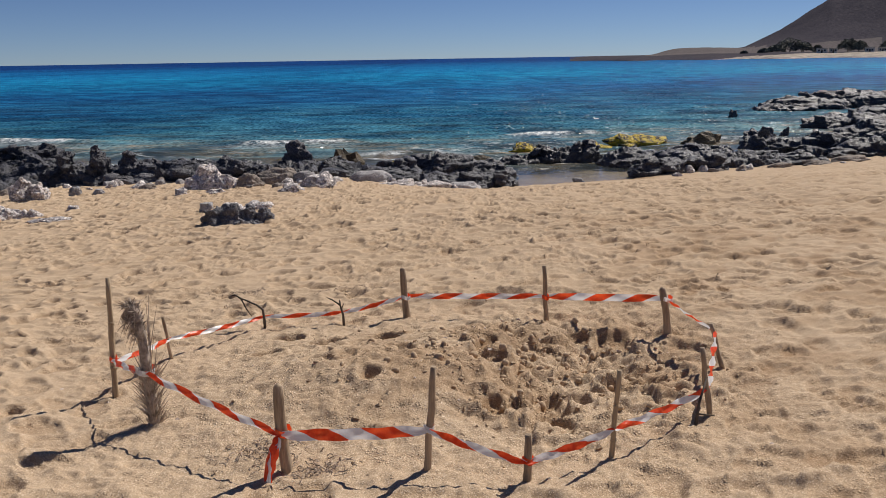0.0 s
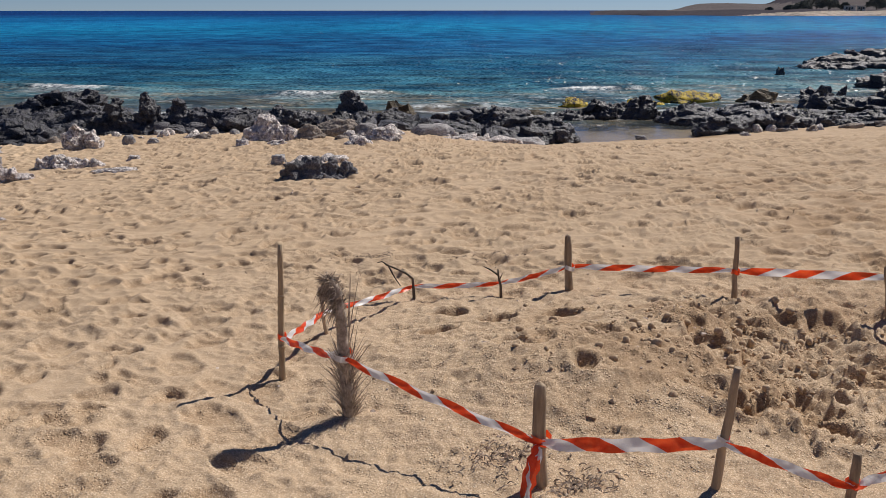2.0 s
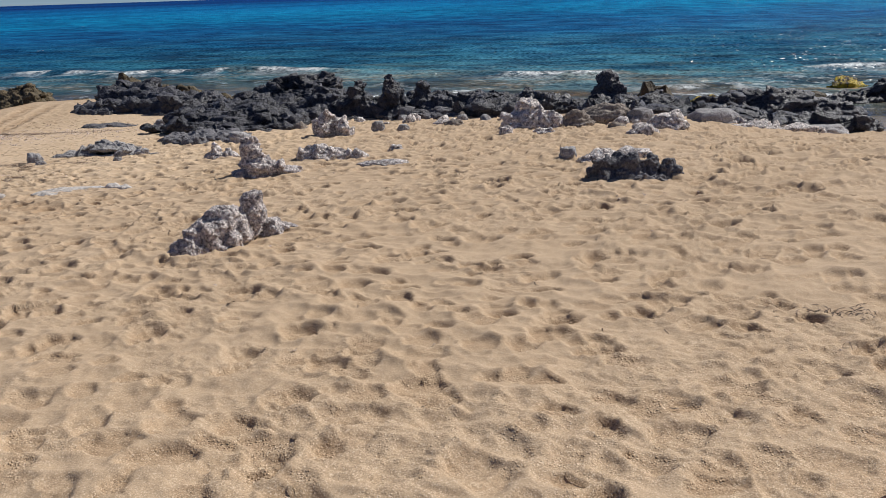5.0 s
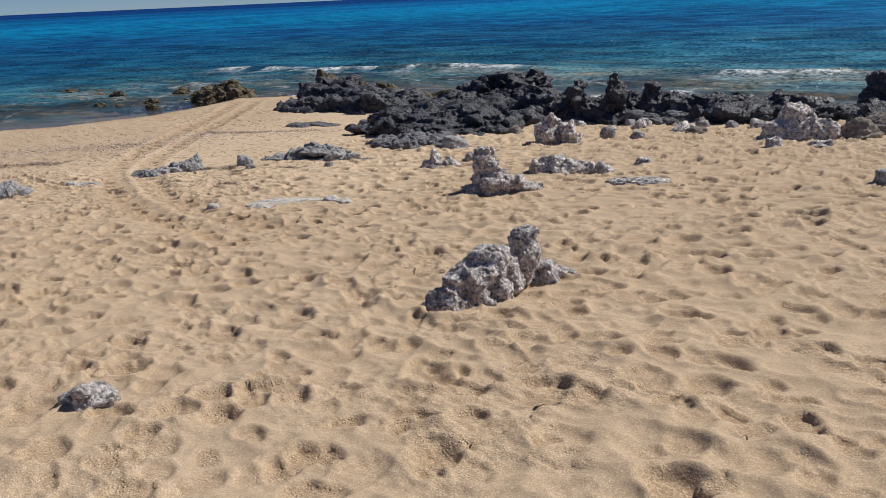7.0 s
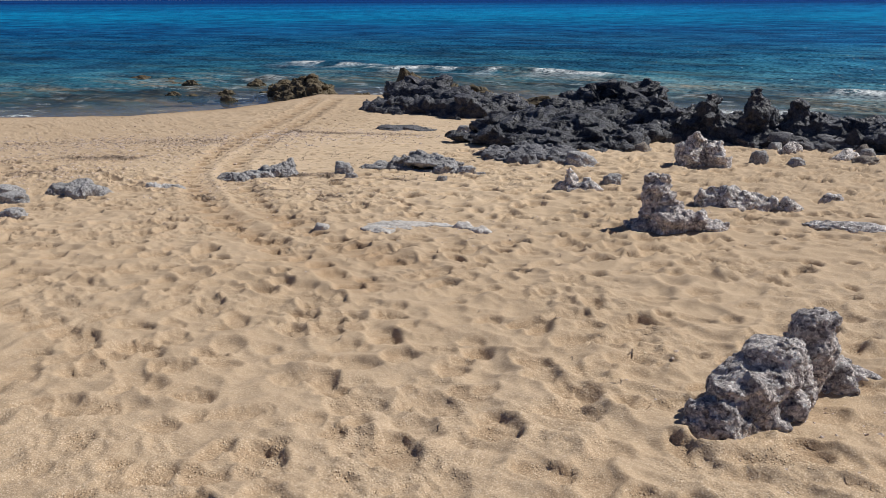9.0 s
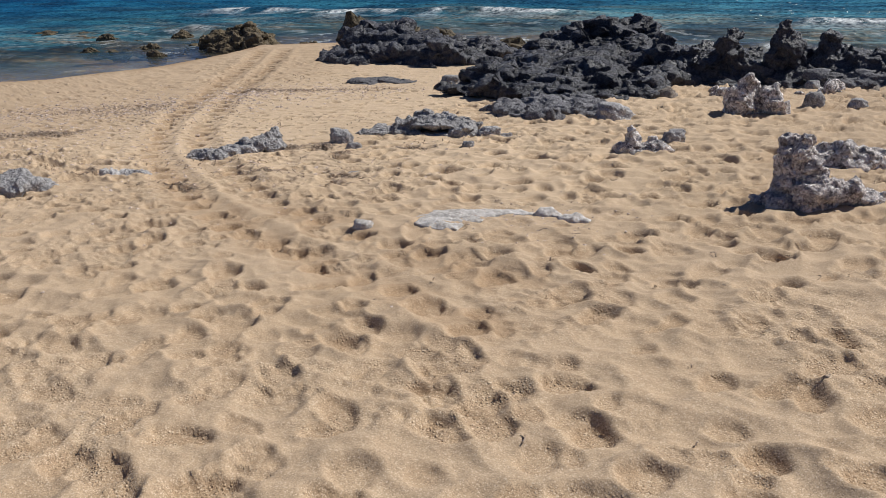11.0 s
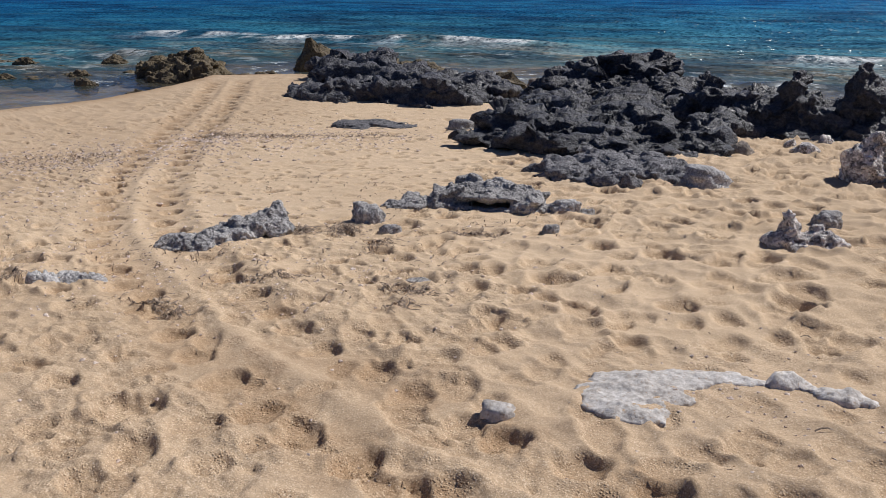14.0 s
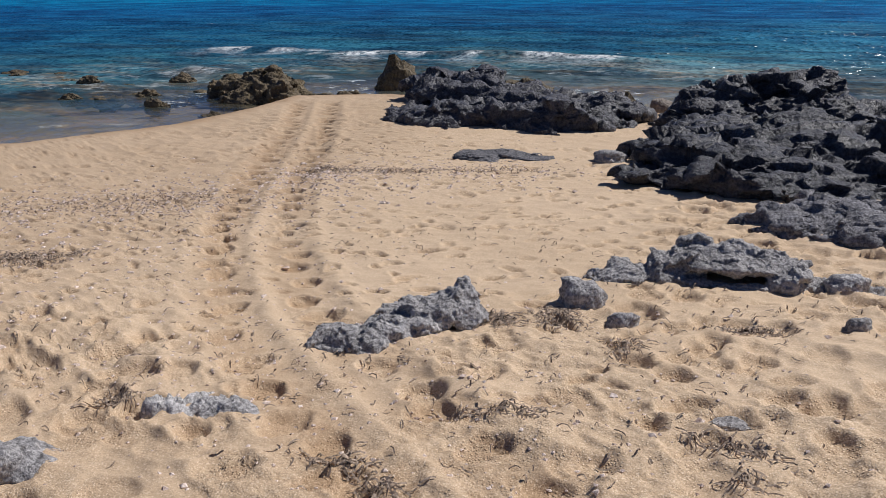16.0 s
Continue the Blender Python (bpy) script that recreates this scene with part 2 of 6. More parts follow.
        t.links.new(u, k.inputs[0])
        t.links.new(v, k.inputs[1])
        return k.outputs[0]

    slope = plus(tilt(0.6, 4, 0.9, (0.6, 1.0, 1.0)), tilt(8.0, 2, 3.3, (0.8, 0.6, 1.0)))
    scaled = t.nodes.new("ShaderNodeVectorMath")
    scaled.operation = "SCALE"
    t.links.new(slope, scaled.inputs[0])
    t.links.new(rough_at, scaled.inputs["Scale"])
    facing = t.nodes.new("ShaderNodeVectorMath")
    facing.operation = "NORMALIZE"
    t.links.new(plus(t.nodes.new("ShaderNodeNewGeometry").outputs["Normal"], scaled.outputs[0]), facing.inputs[0])
    facing = facing.outputs[0]
    t.links.new(facing, b.inputs["Normal"])
    gloss = node(t, "ShaderNodeBsdfGlossy", Roughness=0.19)
    t.links.new(facing, gloss.inputs["Normal"])
    fres = node(t, "ShaderNodeFresnel", IOR=1.33)
    t.links.new(facing, fres.inputs["Normal"])
    still = ramp(t, depth.outputs["Fac"], (0.10, (1, 1, 1)), (0.35, (0, 0, 0)))
    shine = maths(t, "MULTIPLY", maths(t, "MINIMUM", maths(t, "MAXIMUM", fres.outputs[0], 0.06), maths(t, "ADD", maths(t, "MULTIPLY", still, 0.50), 0.11)), maths(t, "SUBTRACT", 1.0, foam))
    clear = t.nodes.new("ShaderNodeBsdfTransparent")
    clear.inputs["Color"].default_value = (0.90, 0.95, 0.95, 1)
    op = maths(t, "MAXIMUM", ramp(t, depth.outputs["Fac"], (0.05, (0.04, 0.04, 0.04)), (0.55, (1, 1, 1))), maths(t, "MAXIMUM", foam, maths(t, "MULTIPLY", shoal, 0.55)))
    body = t.nodes.new("ShaderNodeMixShader")
    t.links.new(op, body.inputs[0])
    t.links.new(clear.outputs[0], body.inputs[1])
    t.links.new(b.outputs[0], body.inputs[2])
    ms = t.nodes.new("ShaderNodeMixShader")
    t.links.new(shine, ms.inputs[0])
    t.links.new(body.outputs[0], ms.inputs[1])
    t.links.new(gloss.outputs[0], ms.inputs[2])
    t.links.new(ms.outputs[0], t.nodes["Material Output"].inputs["Surface"])
    return m


SAND = make_sand()
ROCK = {
    "lava": make_rock("dark_lava_rock", (0.006, 0.006, 0.008), (0.034, 0.034, 0.041), (0.125, 0.125, 0.145), (0.30, 0.29, 0.30), 0.28, 0.45, 1.5, 0.05, 0.70, gloss=0.45),
    "pale": make_conglomerate("pale_crusted_rock", (0.15, 0.13, 0.122), (0.70, 0.63, 0.59), (0.98, 0.93, 0.89), 28.0, 0.026),
    "grey": make_rock("grey_weathered_rock", (0.10, 0.096, 0.097), (0.37, 0.35, 0.345), (0.72, 0.69, 0.68), (0.08, 0.072, 0.07), 0.5, 0.95, 2.2, 0.035, 0.6),
    "crust": make_conglomerate("crumbly_conglomerate", (0.19, 0.165, 0.165), (0.62, 0.55, 0.53), (0.98, 0.92, 0.88), 42.0, 0.024),
    "dusk": make_rock("dark_grey_rock", (0.040, 0.039, 0.044), (0.125, 0.122, 0.130), (0.34, 0.33, 0.345), (0.05, 0.047, 0.046), 0.5, 0.9, 2.0, 0.03, 0.65),
    "white": make_rock("white_limestone", (0.34, 0.30, 0.27), (0.57, 0.53, 0.49), (0.82, 0.78, 0.75), (0.42, 0.31, 0.22), 0.8, 0.95, 1.6, 0.012, 0.6),
    "brown": make_rock("brown_weedy_rock", (0.030, 0.021, 0.013), (0.10, 0.073, 0.043), (0.22, 0.17, 0.10), (0.24, 0.18, 0.04), 0.4, 0.6, 1.0, 0.05),
    "tan": make_rock("tan_rock", (0.13, 0.105, 0.09), (0.30, 0.25, 0.21), (0.48, 0.42, 0.36), (0.07, 0.06, 0.06), 0.5),
    "yellow": make_algae(),
}
WOOD = make_wood("weathered_stick", (0.20, 0.14, 0.09), (0.56, 0.425, 0.29))
CANE = make_wood("dry_cane", (0.26, 0.19, 0.12), (0.52, 0.39, 0.25))
TWIG = make_wood("dark_twig", (0.045, 0.035, 0.028), (0.14, 0.11, 0.085))
TAPE = make_tape()
FROND = make_simple("dried_palm_fibre", (0.20, 0.155, 0.12), (0.60, 0.50, 0.41), 25)
WEED = make_simple("dried_seagrass", (0.075, 0.050, 0.034), (0.58, 0.45, 0.34), 45)
GRIT = make_rock("shell_grit", (0.26, 0.17, 0.13), (0.62, 0.47, 0.40), (0.88, 0.76, 0.68), (0.09, 0.06, 0.05), 0.35, 0.9, 1.2, 0.01, 0.8)
WATER = make_water()
# the hill's distance haze is put into its colours
HILL = make_rock("dry_hillside", (0.064, 0.060, 0.076), (0.088, 0.082, 0.096), (0.118, 0.108, 0.116), (0.030, 0.031, 0.036), 0.5, 1.0, 0.012, 1.2, 0.6, 0.0)
KNOLL = make_rock("bare_earth_knoll", (0.12, 0.108, 0.110), (0.165, 0.148, 0.148), (0.22, 0.195, 0.19), (0.06, 0.055, 0.055), 0.5, 1.0, 0.012, 0.6, 0.6, 0.0)
FAR_SAND = make_simple("far_beach_sand", (0.13, 0.105, 0.08), (0.50, 0.42, 0.33), 0.22)
# leaf colours greyed and lightened to hold the haze of distance
BUSH = make_simple("far_bush_leaves", (0.12, 0.125, 0.105), (0.21, 0.21, 0.17), 0.5)
HOUSE = make_simple("whitewashed_wall", (0.58, 0.54, 0.48), (0.72, 0.68, 0.62), 0.4)
ROOF = make_simple("flat_roof", (0.40, 0.35, 0.29), (0.55, 0.49, 0.42), 0.5)
GLASS_DARK = make_simple("dark_window", (0.03, 0.03, 0.035), (0.05, 0.05, 0.06), 2.0, 0.2)


# ---- noise on arrays ----
def lattice(ix, iy, iz, seed):
    h = (ix * 374761393 + iy * 668265263 + iz * 2147483647 + seed * 974634777) & 0xFFFFFFFF
    h = ((h ^ (h >> 13)) * 1274126177) & 0xFFFFFFFF
    h = ((h ^ (h >> 16)) * 2246822519) & 0xFFFFFFFF
    return ((h ^ (h >> 15)) & 0xFFFF) / 65535.0


def value_noise(x, y, z=None, seed=0):
    """Smooth noise from 0 to 1 on arrays, in two or three dimensions."""
    x0, y0 = np.floor(x), np.floor(y)
    fx, fy = x - x0, y - y0
    fx, fy = fx * fx * (3 - 2 * fx), fy * fy * (3 - 2 * fy)
    ix, iy = x0.astype(np.int64), y0.astype(np.int64)
    if z is None:
        layers, fz, iz = (0,), 0.0, np.int64(0)
    else:
        z0 = np.floor(z)
        fz, iz, layers = z - z0, z0.astype(np.int64), (0, 1)
        fz = fz * fz * (3 - 2 * fz)
    out = []
    for k in layers:
        a = lattice(ix, iy, iz + k, seed) * (1 - fx) + lattice(ix + 1, iy, iz + k, seed) * fx
        c = lattice(ix, iy + 1, iz + k, seed) * (1 - fx) + lattice(ix + 1, iy + 1, iz + k, seed) * fx
        out.append(a * (1 - fy) + c * fy)
    return out[0] if z is None else out[0] * (1 - fz) + out[1] * fz


def fbm(x, y, z=None, octaves=4, seed=0, gain=0.5, ridged=False):
    total, amp, norm, f = 0.0, 1.0, 0.0, 1.0
    for o in range(octaves):
        n = value_noise(x * f + 13.7 * o, y * f - 7.1 * o, None if z is None else z * f + 3.3 * o, seed + o)
        if ridged:
            n = 1 - np.abs(2 * n - 1)
        total, norm, amp, f = total + amp * n, norm + amp, amp * gain, f * 2.03
    return total / norm


def cells(p, f, seed=0):
    """Distance to the nearest of scattered points in space, and that point's own number from 0 to 1."""
    q = p * f
    base = np.floor(q).astype(np.int64)
    near, mark = np.full(len(p), 9.0), np.zeros(len(p))
    for dx in (-1, 0, 1):
        for dy in (-1, 0, 1):
            for dz in (-1, 0, 1):
                c = base + (dx, dy, dz)
                at = np.stack([c[:, k] + lattice(c[:, 0], c[:, 1], c[:, 2], seed + k) for k in range(3)], 1)
                d = np.sqrt(((q - at) ** 2).sum(1))
                mark = np.where(d < near, lattice(c[:, 0], c[:, 1], c[:, 2], seed + 7), mark)
                near = np.minimum(near, d)
    return near, mark


def facets(p, f, seed=0, steep=1.0):
    """Broken planes in space: each scattered point has its own height and its own tilt."""
    q = p * f
    base = np.floor(q).astype(np.int64)
    near, out = np.full(len(p), 9.0), np.zeros(len(p))
    for dx in (-1, 0, 1):
        for dy in (-1, 0, 1):
            for dz in (-1, 0, 1):
                c = base + (dx, dy, dz)
                own = [lattice(c[:, 0], c[:, 1], c[:, 2], seed + k) for k in range(7)]
                gap = q - c - np.stack(own[:3], 1)
                d = (gap * gap).sum(1)
                plane = own[6] - 0.5 + steep * sum(gap[:, k] * (own[3 + k] - 0.5) for k in range(3)) * 2
                out = np.where(d < near, plane, out)
                near = np.minimum(near, d)
    return out


def bowls(x, y, f, seed, uneven=0.3):
    """Rounded hollows of uneven size that meet in sharp crests, on arrays: about 0 in the hollows, 0.5 on the crests."""
    x, y = x * f, y * f
    bx, by = np.floor(x).astype(np.int64), np.floor(y).astype(np.int64)
    near = np.full(x.shape, 9.0)
    for dx in (-1, 0, 1):
        for dy in (-1, 0, 1):
            cx, cy = bx + dx, by + dy
            own = uneven * lattice(cx, cy, np.int64(3), seed)
            near = np.minimum(near, own + (cx + lattice(cx, cy, np.int64(1), seed) - x) ** 2 + (cy + lattice(cx, cy, np.int64(2), seed) - y) ** 2)
    return np.minimum(near, 1.0)


def chips(x, y, f, seed, steep=1.0):
    """Broken crust on arrays: flat chips, each with its own height and tilt."""
    x, y = x * f, y * f
    bx, by = np.floor(x).astype(np.int64), np.floor(y).astype(np.int64)
    near, out = np.full(x.shape, 9.0), np.zeros(x.shape)
    for dx in (-1, 0, 1):
        for dy in (-1, 0, 1):
            cx, cy = bx + dx, by + dy
            own = [lattice(cx, cy, np.int64(k), seed) for k in range(5)]
            gx, gy = x - cx - own[0], y - cy - own[1]
            d = gx * gx + gy * gy
            out = np.where(d < near, own[2] - 0.5 + steep * (gx * (own[3] - 0.5) + gy * (own[4] - 0.5)) * 2, out)
            near = np.minimum(near, d)
    return out


# ---- the lie of the land ----
SEA = -1.42
SHORE = [(-60, -6), (-30, 8.2), (-21.4, 14.2), (-18.9, 15.9), (-18, 17.6), (-17.8, 19.2), (-17.9, 20.7), (-16.4, 21.5), (-14, 21.4), (-12.4, 20.6), (-10, 21),
         (-7.5, 19.6), (-4, 19), (-2, 18.9), (0, 19.8), (1.9, 20.2), (2.1, 19.5), (3.4, 19.3), (4.9, 19.4), (5.2, 20.8), (7, 21.6),
         (10, 22), (16, 24), (24, 30), (60, 44), (140, 60)]


def ss(a, b, v):
    q = np.clip((v - a) / (b - a), 0, 1)
    return q * q * (3 - 2 * q)


def shore_distance(x, y):
    """Metres seaward of the waterline, negative on land."""
    best = np.full(np.broadcast(x, y).shape, 1e9)
    for (ax, ay), (bx, by) in zip(SHORE, SHORE[1:]):
        dx, dy = bx - ax, by - ay
        u = np.clip(((x - ax) * dx + (y - ay) * dy) / (dx * dx + dy * dy), 0, 1)
        best = np.minimum(best, np.hypot(x - ax - u * dx, y - ay - u * dy))
    return np.where(y > np.interp(x, [p[0] for p in SHORE], [p[1] for p in SHORE]), best, -best)


def land(x, y):
    """The smooth height of the beach and the sea bed."""
    p = -0.0024 + 0.036 * np.clip(x, -60, 60) - 0.0436 * np.clip(y, -60, 60)
    p = p - 0.05 * np.exp(-((x - 0.2) / 2.6) ** 2 - ((y - 3.9) / 2.2) ** 2)
    k, flat = 0.1, -1.11
    m = np.maximum(p, flat) + 0.35 * k * np.log1p(np.exp(-np.abs(p - flat) / k))
    left = np.maximum(ss(-2, -7, x) * ss(9, 13, y), ss(-9, -12, x))
    g = p * (1 - left) + m * left
    g = g - 0.7 * ss(11.5, 19.6, y) * ss(-3, 1.5, x)
    d = shore_distance(x, y)
    wet = ss(-0.25, 0.7, d)
    g = g * (1 - wet) + np.minimum(g, -1.5) * wet
    return g - np.clip(d - 0.7, 0, 90) * 0.055 * (d > 0)


def spread(parts, low, high):
    """Grid lines: even inside the given stretches, ever wider out to low and high."""
    line = [parts[0][0]]
    for a, b, step in parts:
        line += list(np.linspace(a, b, int(round((b - a) / step)) + 1)[1:])
    s = parts[-1][2]
    while line[-1] < high:
        s *= 1.35
        line.append(min(high, line[-1] + s))
    s = parts[0][2]
    while line[0] > low:
        s *= 1.35
        line.insert(0, max(low, line[0] - s))
    return np.array(line)


def grid_object(name, xs, ys, z, mat, attributes=()):
    nx, ny = len(xs), ys.shape[0]
    co = np.empty((ny, nx, 3), np.float32)
    co[..., 0], co[..., 1], co[..., 2] = xs[None, :], ys if ys.ndim == 2 else ys[:, None], z
    i = (np.arange(ny - 1)[:, None] * nx + np.arange(nx - 1)[None, :]).ravel()
    quads = np.stack([i, i + 1, i + nx + 1, i + nx], 1).astype(np.int32)
    me = bpy.data.meshes.new(name)
    me.vertices.add(nx * ny)
    me.vertices.foreach_set("co", co.ravel())
    me.loops.add(quads.size)
    me.loops.foreach_set("vertex_index", quads.ravel())
    me.polygons.add(len(quads))
    me.polygons.foreach_set("loop_start", np.arange(0, quads.size, 4, dtype=np.int32))
    me.update(calc_edges=True)
    me.polygons.foreach_set("use_smooth", np.ones(len(quads), bool))
    for key, values in attributes:
        me.attributes.new(key, "FLOAT", "POINT").data.foreach_set("value", np.ascontiguousarray(values, np.float32).ravel())
    me.materials.append(mat)
    return new(name, me)


# ---- sand, with its footprints, the dug nest and the turtle's track ----
rng = np.random.default_rng(7)
GX = spread([(-24, -17, 0.07), (-17, -13, 0.03), (-13, -2.2, 0.0175), (-2.2, 2.2, 0.0135), (2.2, 4.5, 0.025), (4.5, 12, 0.06)], -4800, 4800)
# the rows of the sheet run along the walk, closest together beside it
NEAR_X, NEAR_Y = (-24, -18.8, -12.9, -9.2, -7.65, -4.8, -2.9, -1.4, 0.5, 3.0), (15.0, 12.8, 9.1, 6.8, 5.7, 4.1, 3.0, 2.1, 1.9, 2.3)
GV = spread([(-3.0, 0.0, 0.055), (0.0, 4.2, 0.0145), (4.2, 8.0, 0.026), (8.0, 12.0, 0.045), (12.0, 18.0, 0.10)], -4800, 4800)
ROW0 = np.interp(GX, NEAR_X, NEAR_Y)
GXX, GVV = np.meshgrid(GX, GV)
GYY = ROW0[None, :] + GVV
SMOOTH = land(GXX, GYY)
OFF = shore_distance(GXX, GYY)
RELIEF = np.zeros_like(SMOOTH)
PRINT = np.zeros_like(RELIEF)
on_land = ss(0.3, -1.0, OFF) * ss(-3.4, -2.4, GVV) * ss(-27.0, -23.0, GXX) * ss(15.0, 11.5, GXX)


def stamp(x, y, length, width, turn, deep, rim=0.35, ragged=0.2, fresh=0.5, floor=0.0):
    """Press one hollow with slumped sides and a sharp raised lip into the sand; floor: how much of it is trodden flat."""
    r = 2.2 * max(length, width)
    i0, i1 = np.searchsorted(GX, (x - r, x + r))
    if i1 - i0 < 2:
        return
    j0, j1 = np.searchsorted(GV, (y - r - ROW0[i0:i1].max(), y + r - ROW0[i0:i1].min()))
    if j1 - j0 < 2:
        return
    dx, dy = GXX[j0:j1, i0:i1] - x, GYY[j0:j1, i0:i1] - y
    c, s = math.cos(turn), math.sin(turn)
    u, v = (dx * c + dy * s) / length, (dy * c - dx * s) / width
    v = v / (1 + 0.22 * np.clip(u, -1, 1))
    rho = np.sqrt(u * u + v * v) + ragged * (value_noise(dx * 11 + x * 31, dy * 11 + y * 17, seed=3) + 0.5 * value_noise(dx * 29 + x * 31, dy * 29 + y * 17, seed=4) - 0.75)
    rho = np.maximum(rho, 0.0)
    pressed, here = ss(1.08, 0.95, rho), RELIEF[j0:j1, i0:i1]
    weight = pressed.sum()
    level = (here * pressed).sum() / weight if weight > 0 else 0.0
    bowl = np.where(rho < 1, -deep * (1 - np.maximum(rho - floor, 0) ** 2 / (1 - floor) ** 2) * 1.0, 0.0)
    lip = deep * rim * np.where(rho < 1, np.maximum(1 - (1 - rho) / 0.3, 0), np.exp(-(rho - 1) / 0.38))
    here += pressed * 0.8 * (level - here) + bowl + lip * ss(2.1, 1.6, rho)
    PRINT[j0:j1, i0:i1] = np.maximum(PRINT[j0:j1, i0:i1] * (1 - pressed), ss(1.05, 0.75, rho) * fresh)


# soft waves, then old slumped hollows that meet in crests, then single prints of many ages
RELIEF += 0.035 * (fbm(GXX * 1.1, GYY * 1.3, octaves=3, seed=11) - 0.5)
wx = GXX + 0.16 * (fbm(GXX * 3.0, GYY * 3.0, octaves=3, seed=71) - 0.5)
wy = GYY + 0.16 * (fbm(GXX * 3.0 + 40, GYY * 3.0, octaves=3, seed=72) - 0.5)
# little trodden: the strip between the ledge and the black rocks, and the beach near the water
quiet = ss(-9.0, -11.5, GXX) * ss(11.3, 12.6, GYY) * (1 - 0.5 * ss(-13.8, -15.0, GXX))
trodden = (0.70 + 0.45 * ss(0.36, 0.62, fbm(GXX * 0.55, GYY * 0.55, octaves=3, seed=73))) * (1 - 0.72 * quiet)
core = (GXX > -25) & (GXX < 13) & (GVV > -3.5) & (GYY < 23)
hollow = np.zeros_like(RELIEF)
for amount, f, seed in ((0.030, 3.9, 74), (0.034, 6.4, 75), (0.012, 12.0, 79)):
    hollow[core] += amount * bowls(wx[core] * 0.85 + seed, wy[core] * 1.1, f, seed, 0.6)
RELIEF += trodden * (hollow - 0.03)
def tread(count, fresh):
    """Scatter prints: old ones are soft hollows, fresh ones shallow with a ragged broken lip."""
    for n in range(count):
        x, y = rng.uniform(-20, 9), rng.uniform(1.0, 17.5)
        age, size = rng.random(), rng.uniform(0.8, 1.25)
        if x < -11 and y > 11.5:
            if rng.random() < 0.55:
                continue
            size *= 0.62
        if -1.6 < x < 1.5 and 3.1 < y < 5.4:
            continue
        turn = rng.choice((0.4, 3.5, 0.4, 2.4)) + rng.normal(0, 0.5)
        if fresh:
            stamp(x, y, size * rng.uniform(0.07, 0.12), size * rng.uniform(0.05, 0.075), turn, size * rng.uniform(0.008, 0.018), 0.5, 0.8, 1.0, 0.6)
        else:
            stamp(x, y, size * rng.uniform(0.075, 0.135), size * rng.uniform(0.06, 0.095), turn, size * (0.012 + 0.017 * age ** 1.5) * (1.0 + 0.25 * (y > 8 + 0.3 * abs(x + 4))), 0.45, 0.35, 0.25 + 0.75 * age, 0.52)


def settle(rounds, steep, where=1.0):
    """Let the sand run down wherever it stands steeper than dry sand can."""
    global RELIEF
    gx, gv = np.gradient(GX), np.gradient(GV)
    lean = np.gradient(ROW0) / gx
    for n in range(rounds):
        dv = np.gradient(RELIEF, axis=0) / gv[:, None]
        dx = np.gradient(RELIEF, axis=1) / gx[None, :] - dv * lean[None, :]
        w = np.clip((np.hypot(dx, dv) - steep) / 0.30, 0, 1) * np.minimum(1, (0.016 / gv[:, None]) ** 2) * where
        soft = RELIEF.copy()
        soft[1:-1, 1:-1] = 0.25 * (RELIEF[:-2, 1:-1] + RELIEF[2:, 1:-1] + RELIEF[1:-1, :-2] + RELIEF[1:-1, 2:])
        RELIEF = RELIEF * (1 - w) + soft * w


tread(9500, False)
settle(3, 0.70)
# crumbly ridges pushed up here and there
RELIEF += 0.022 * ss(0.46, 0.66, fbm(GXX * 1.7, GYY * 1.9, octaves=3, seed=22)) * (fbm(GXX * 6.0, GYY * 7.0, octaves=4, seed=21, ridged=True, gain=0.6) - 0.5) * (1 - 0.5 * quiet)

# the ring of stakes stands on firmer sand
ring = np.exp(-((np.sqrt(((GXX + 0.1) / 1.75) ** 2 + ((GYY - 4.3) / 1.25) ** 2) - 1) / 0.22) ** 2)
RELIEF *= 1 - 0.45 * ring
RELIEF -= 0.012 * ring

# the dug-over nest inside the stakes: a heap, hollows beside it and clods
inside = np.exp(-(((GXX - 0.1) / 1.55) ** 4 + ((GYY - 4.3) / 1.1) ** 4))
RELIEF *= 1 - 0.75 * inside
RELIEF += 0.15 * np.exp(-((GXX + 0.35) / 0.75) ** 2 - ((GYY - 4.25) / 0.5) ** 2)
RELIEF += 0.07 * np.exp(-((GXX - 0.15) / 0.35) ** 2 - ((GYY - 4.75) / 0.35) ** 2)
RELIEF -= 0.11 * np.exp(-((GXX - 1.0) / 0.45) ** 2 - ((GYY - 4.45) / 0.45) ** 2)
RELIEF -= 0.05 * np.exp(-((GXX - 0.5) / 0.4) ** 2 - ((GYY - 3.9) / 0.35) ** 2)
right_half = inside * ss(0.0, 0.45, GXX + 0.25 * (fbm(GXX * 3, GYY * 3, octaves=3, seed=33) - 0.5))
dig = (np.abs(GXX - 0.1) < 2.2) & (np.abs(GYY - 4.3) < 1.8)
dx, dy = wx[dig], wy[dig]
RELIEF[dig] += (0.30 * inside[dig] + 0.75 * right_half[dig]) * (0.065 * (bowls(dx, dy * 1.15, 4.2, 76) - 0.3) + 0.035 * (bowls(dx + 3, dy, 9.0, 77) - 0.3) + 0.02 * (bowls(dx, dy, 19.0, 78) - 0.3))
spot = np.stack([dx, dy, np.zeros(dig.sum())], 1)
RELIEF[dig] += right_half[dig] * (0.048 * facets(spot * (1, 1.3, 1), 4.2, 34, 0.7) + 0.034 * facets(spot, 9.5, 35, 0.8) + 0.012 * facets(spot, 22.0, 37, 0.9)) + 0.012 * inside[dig] * facets(spot, 8.0, 36, 0.9)
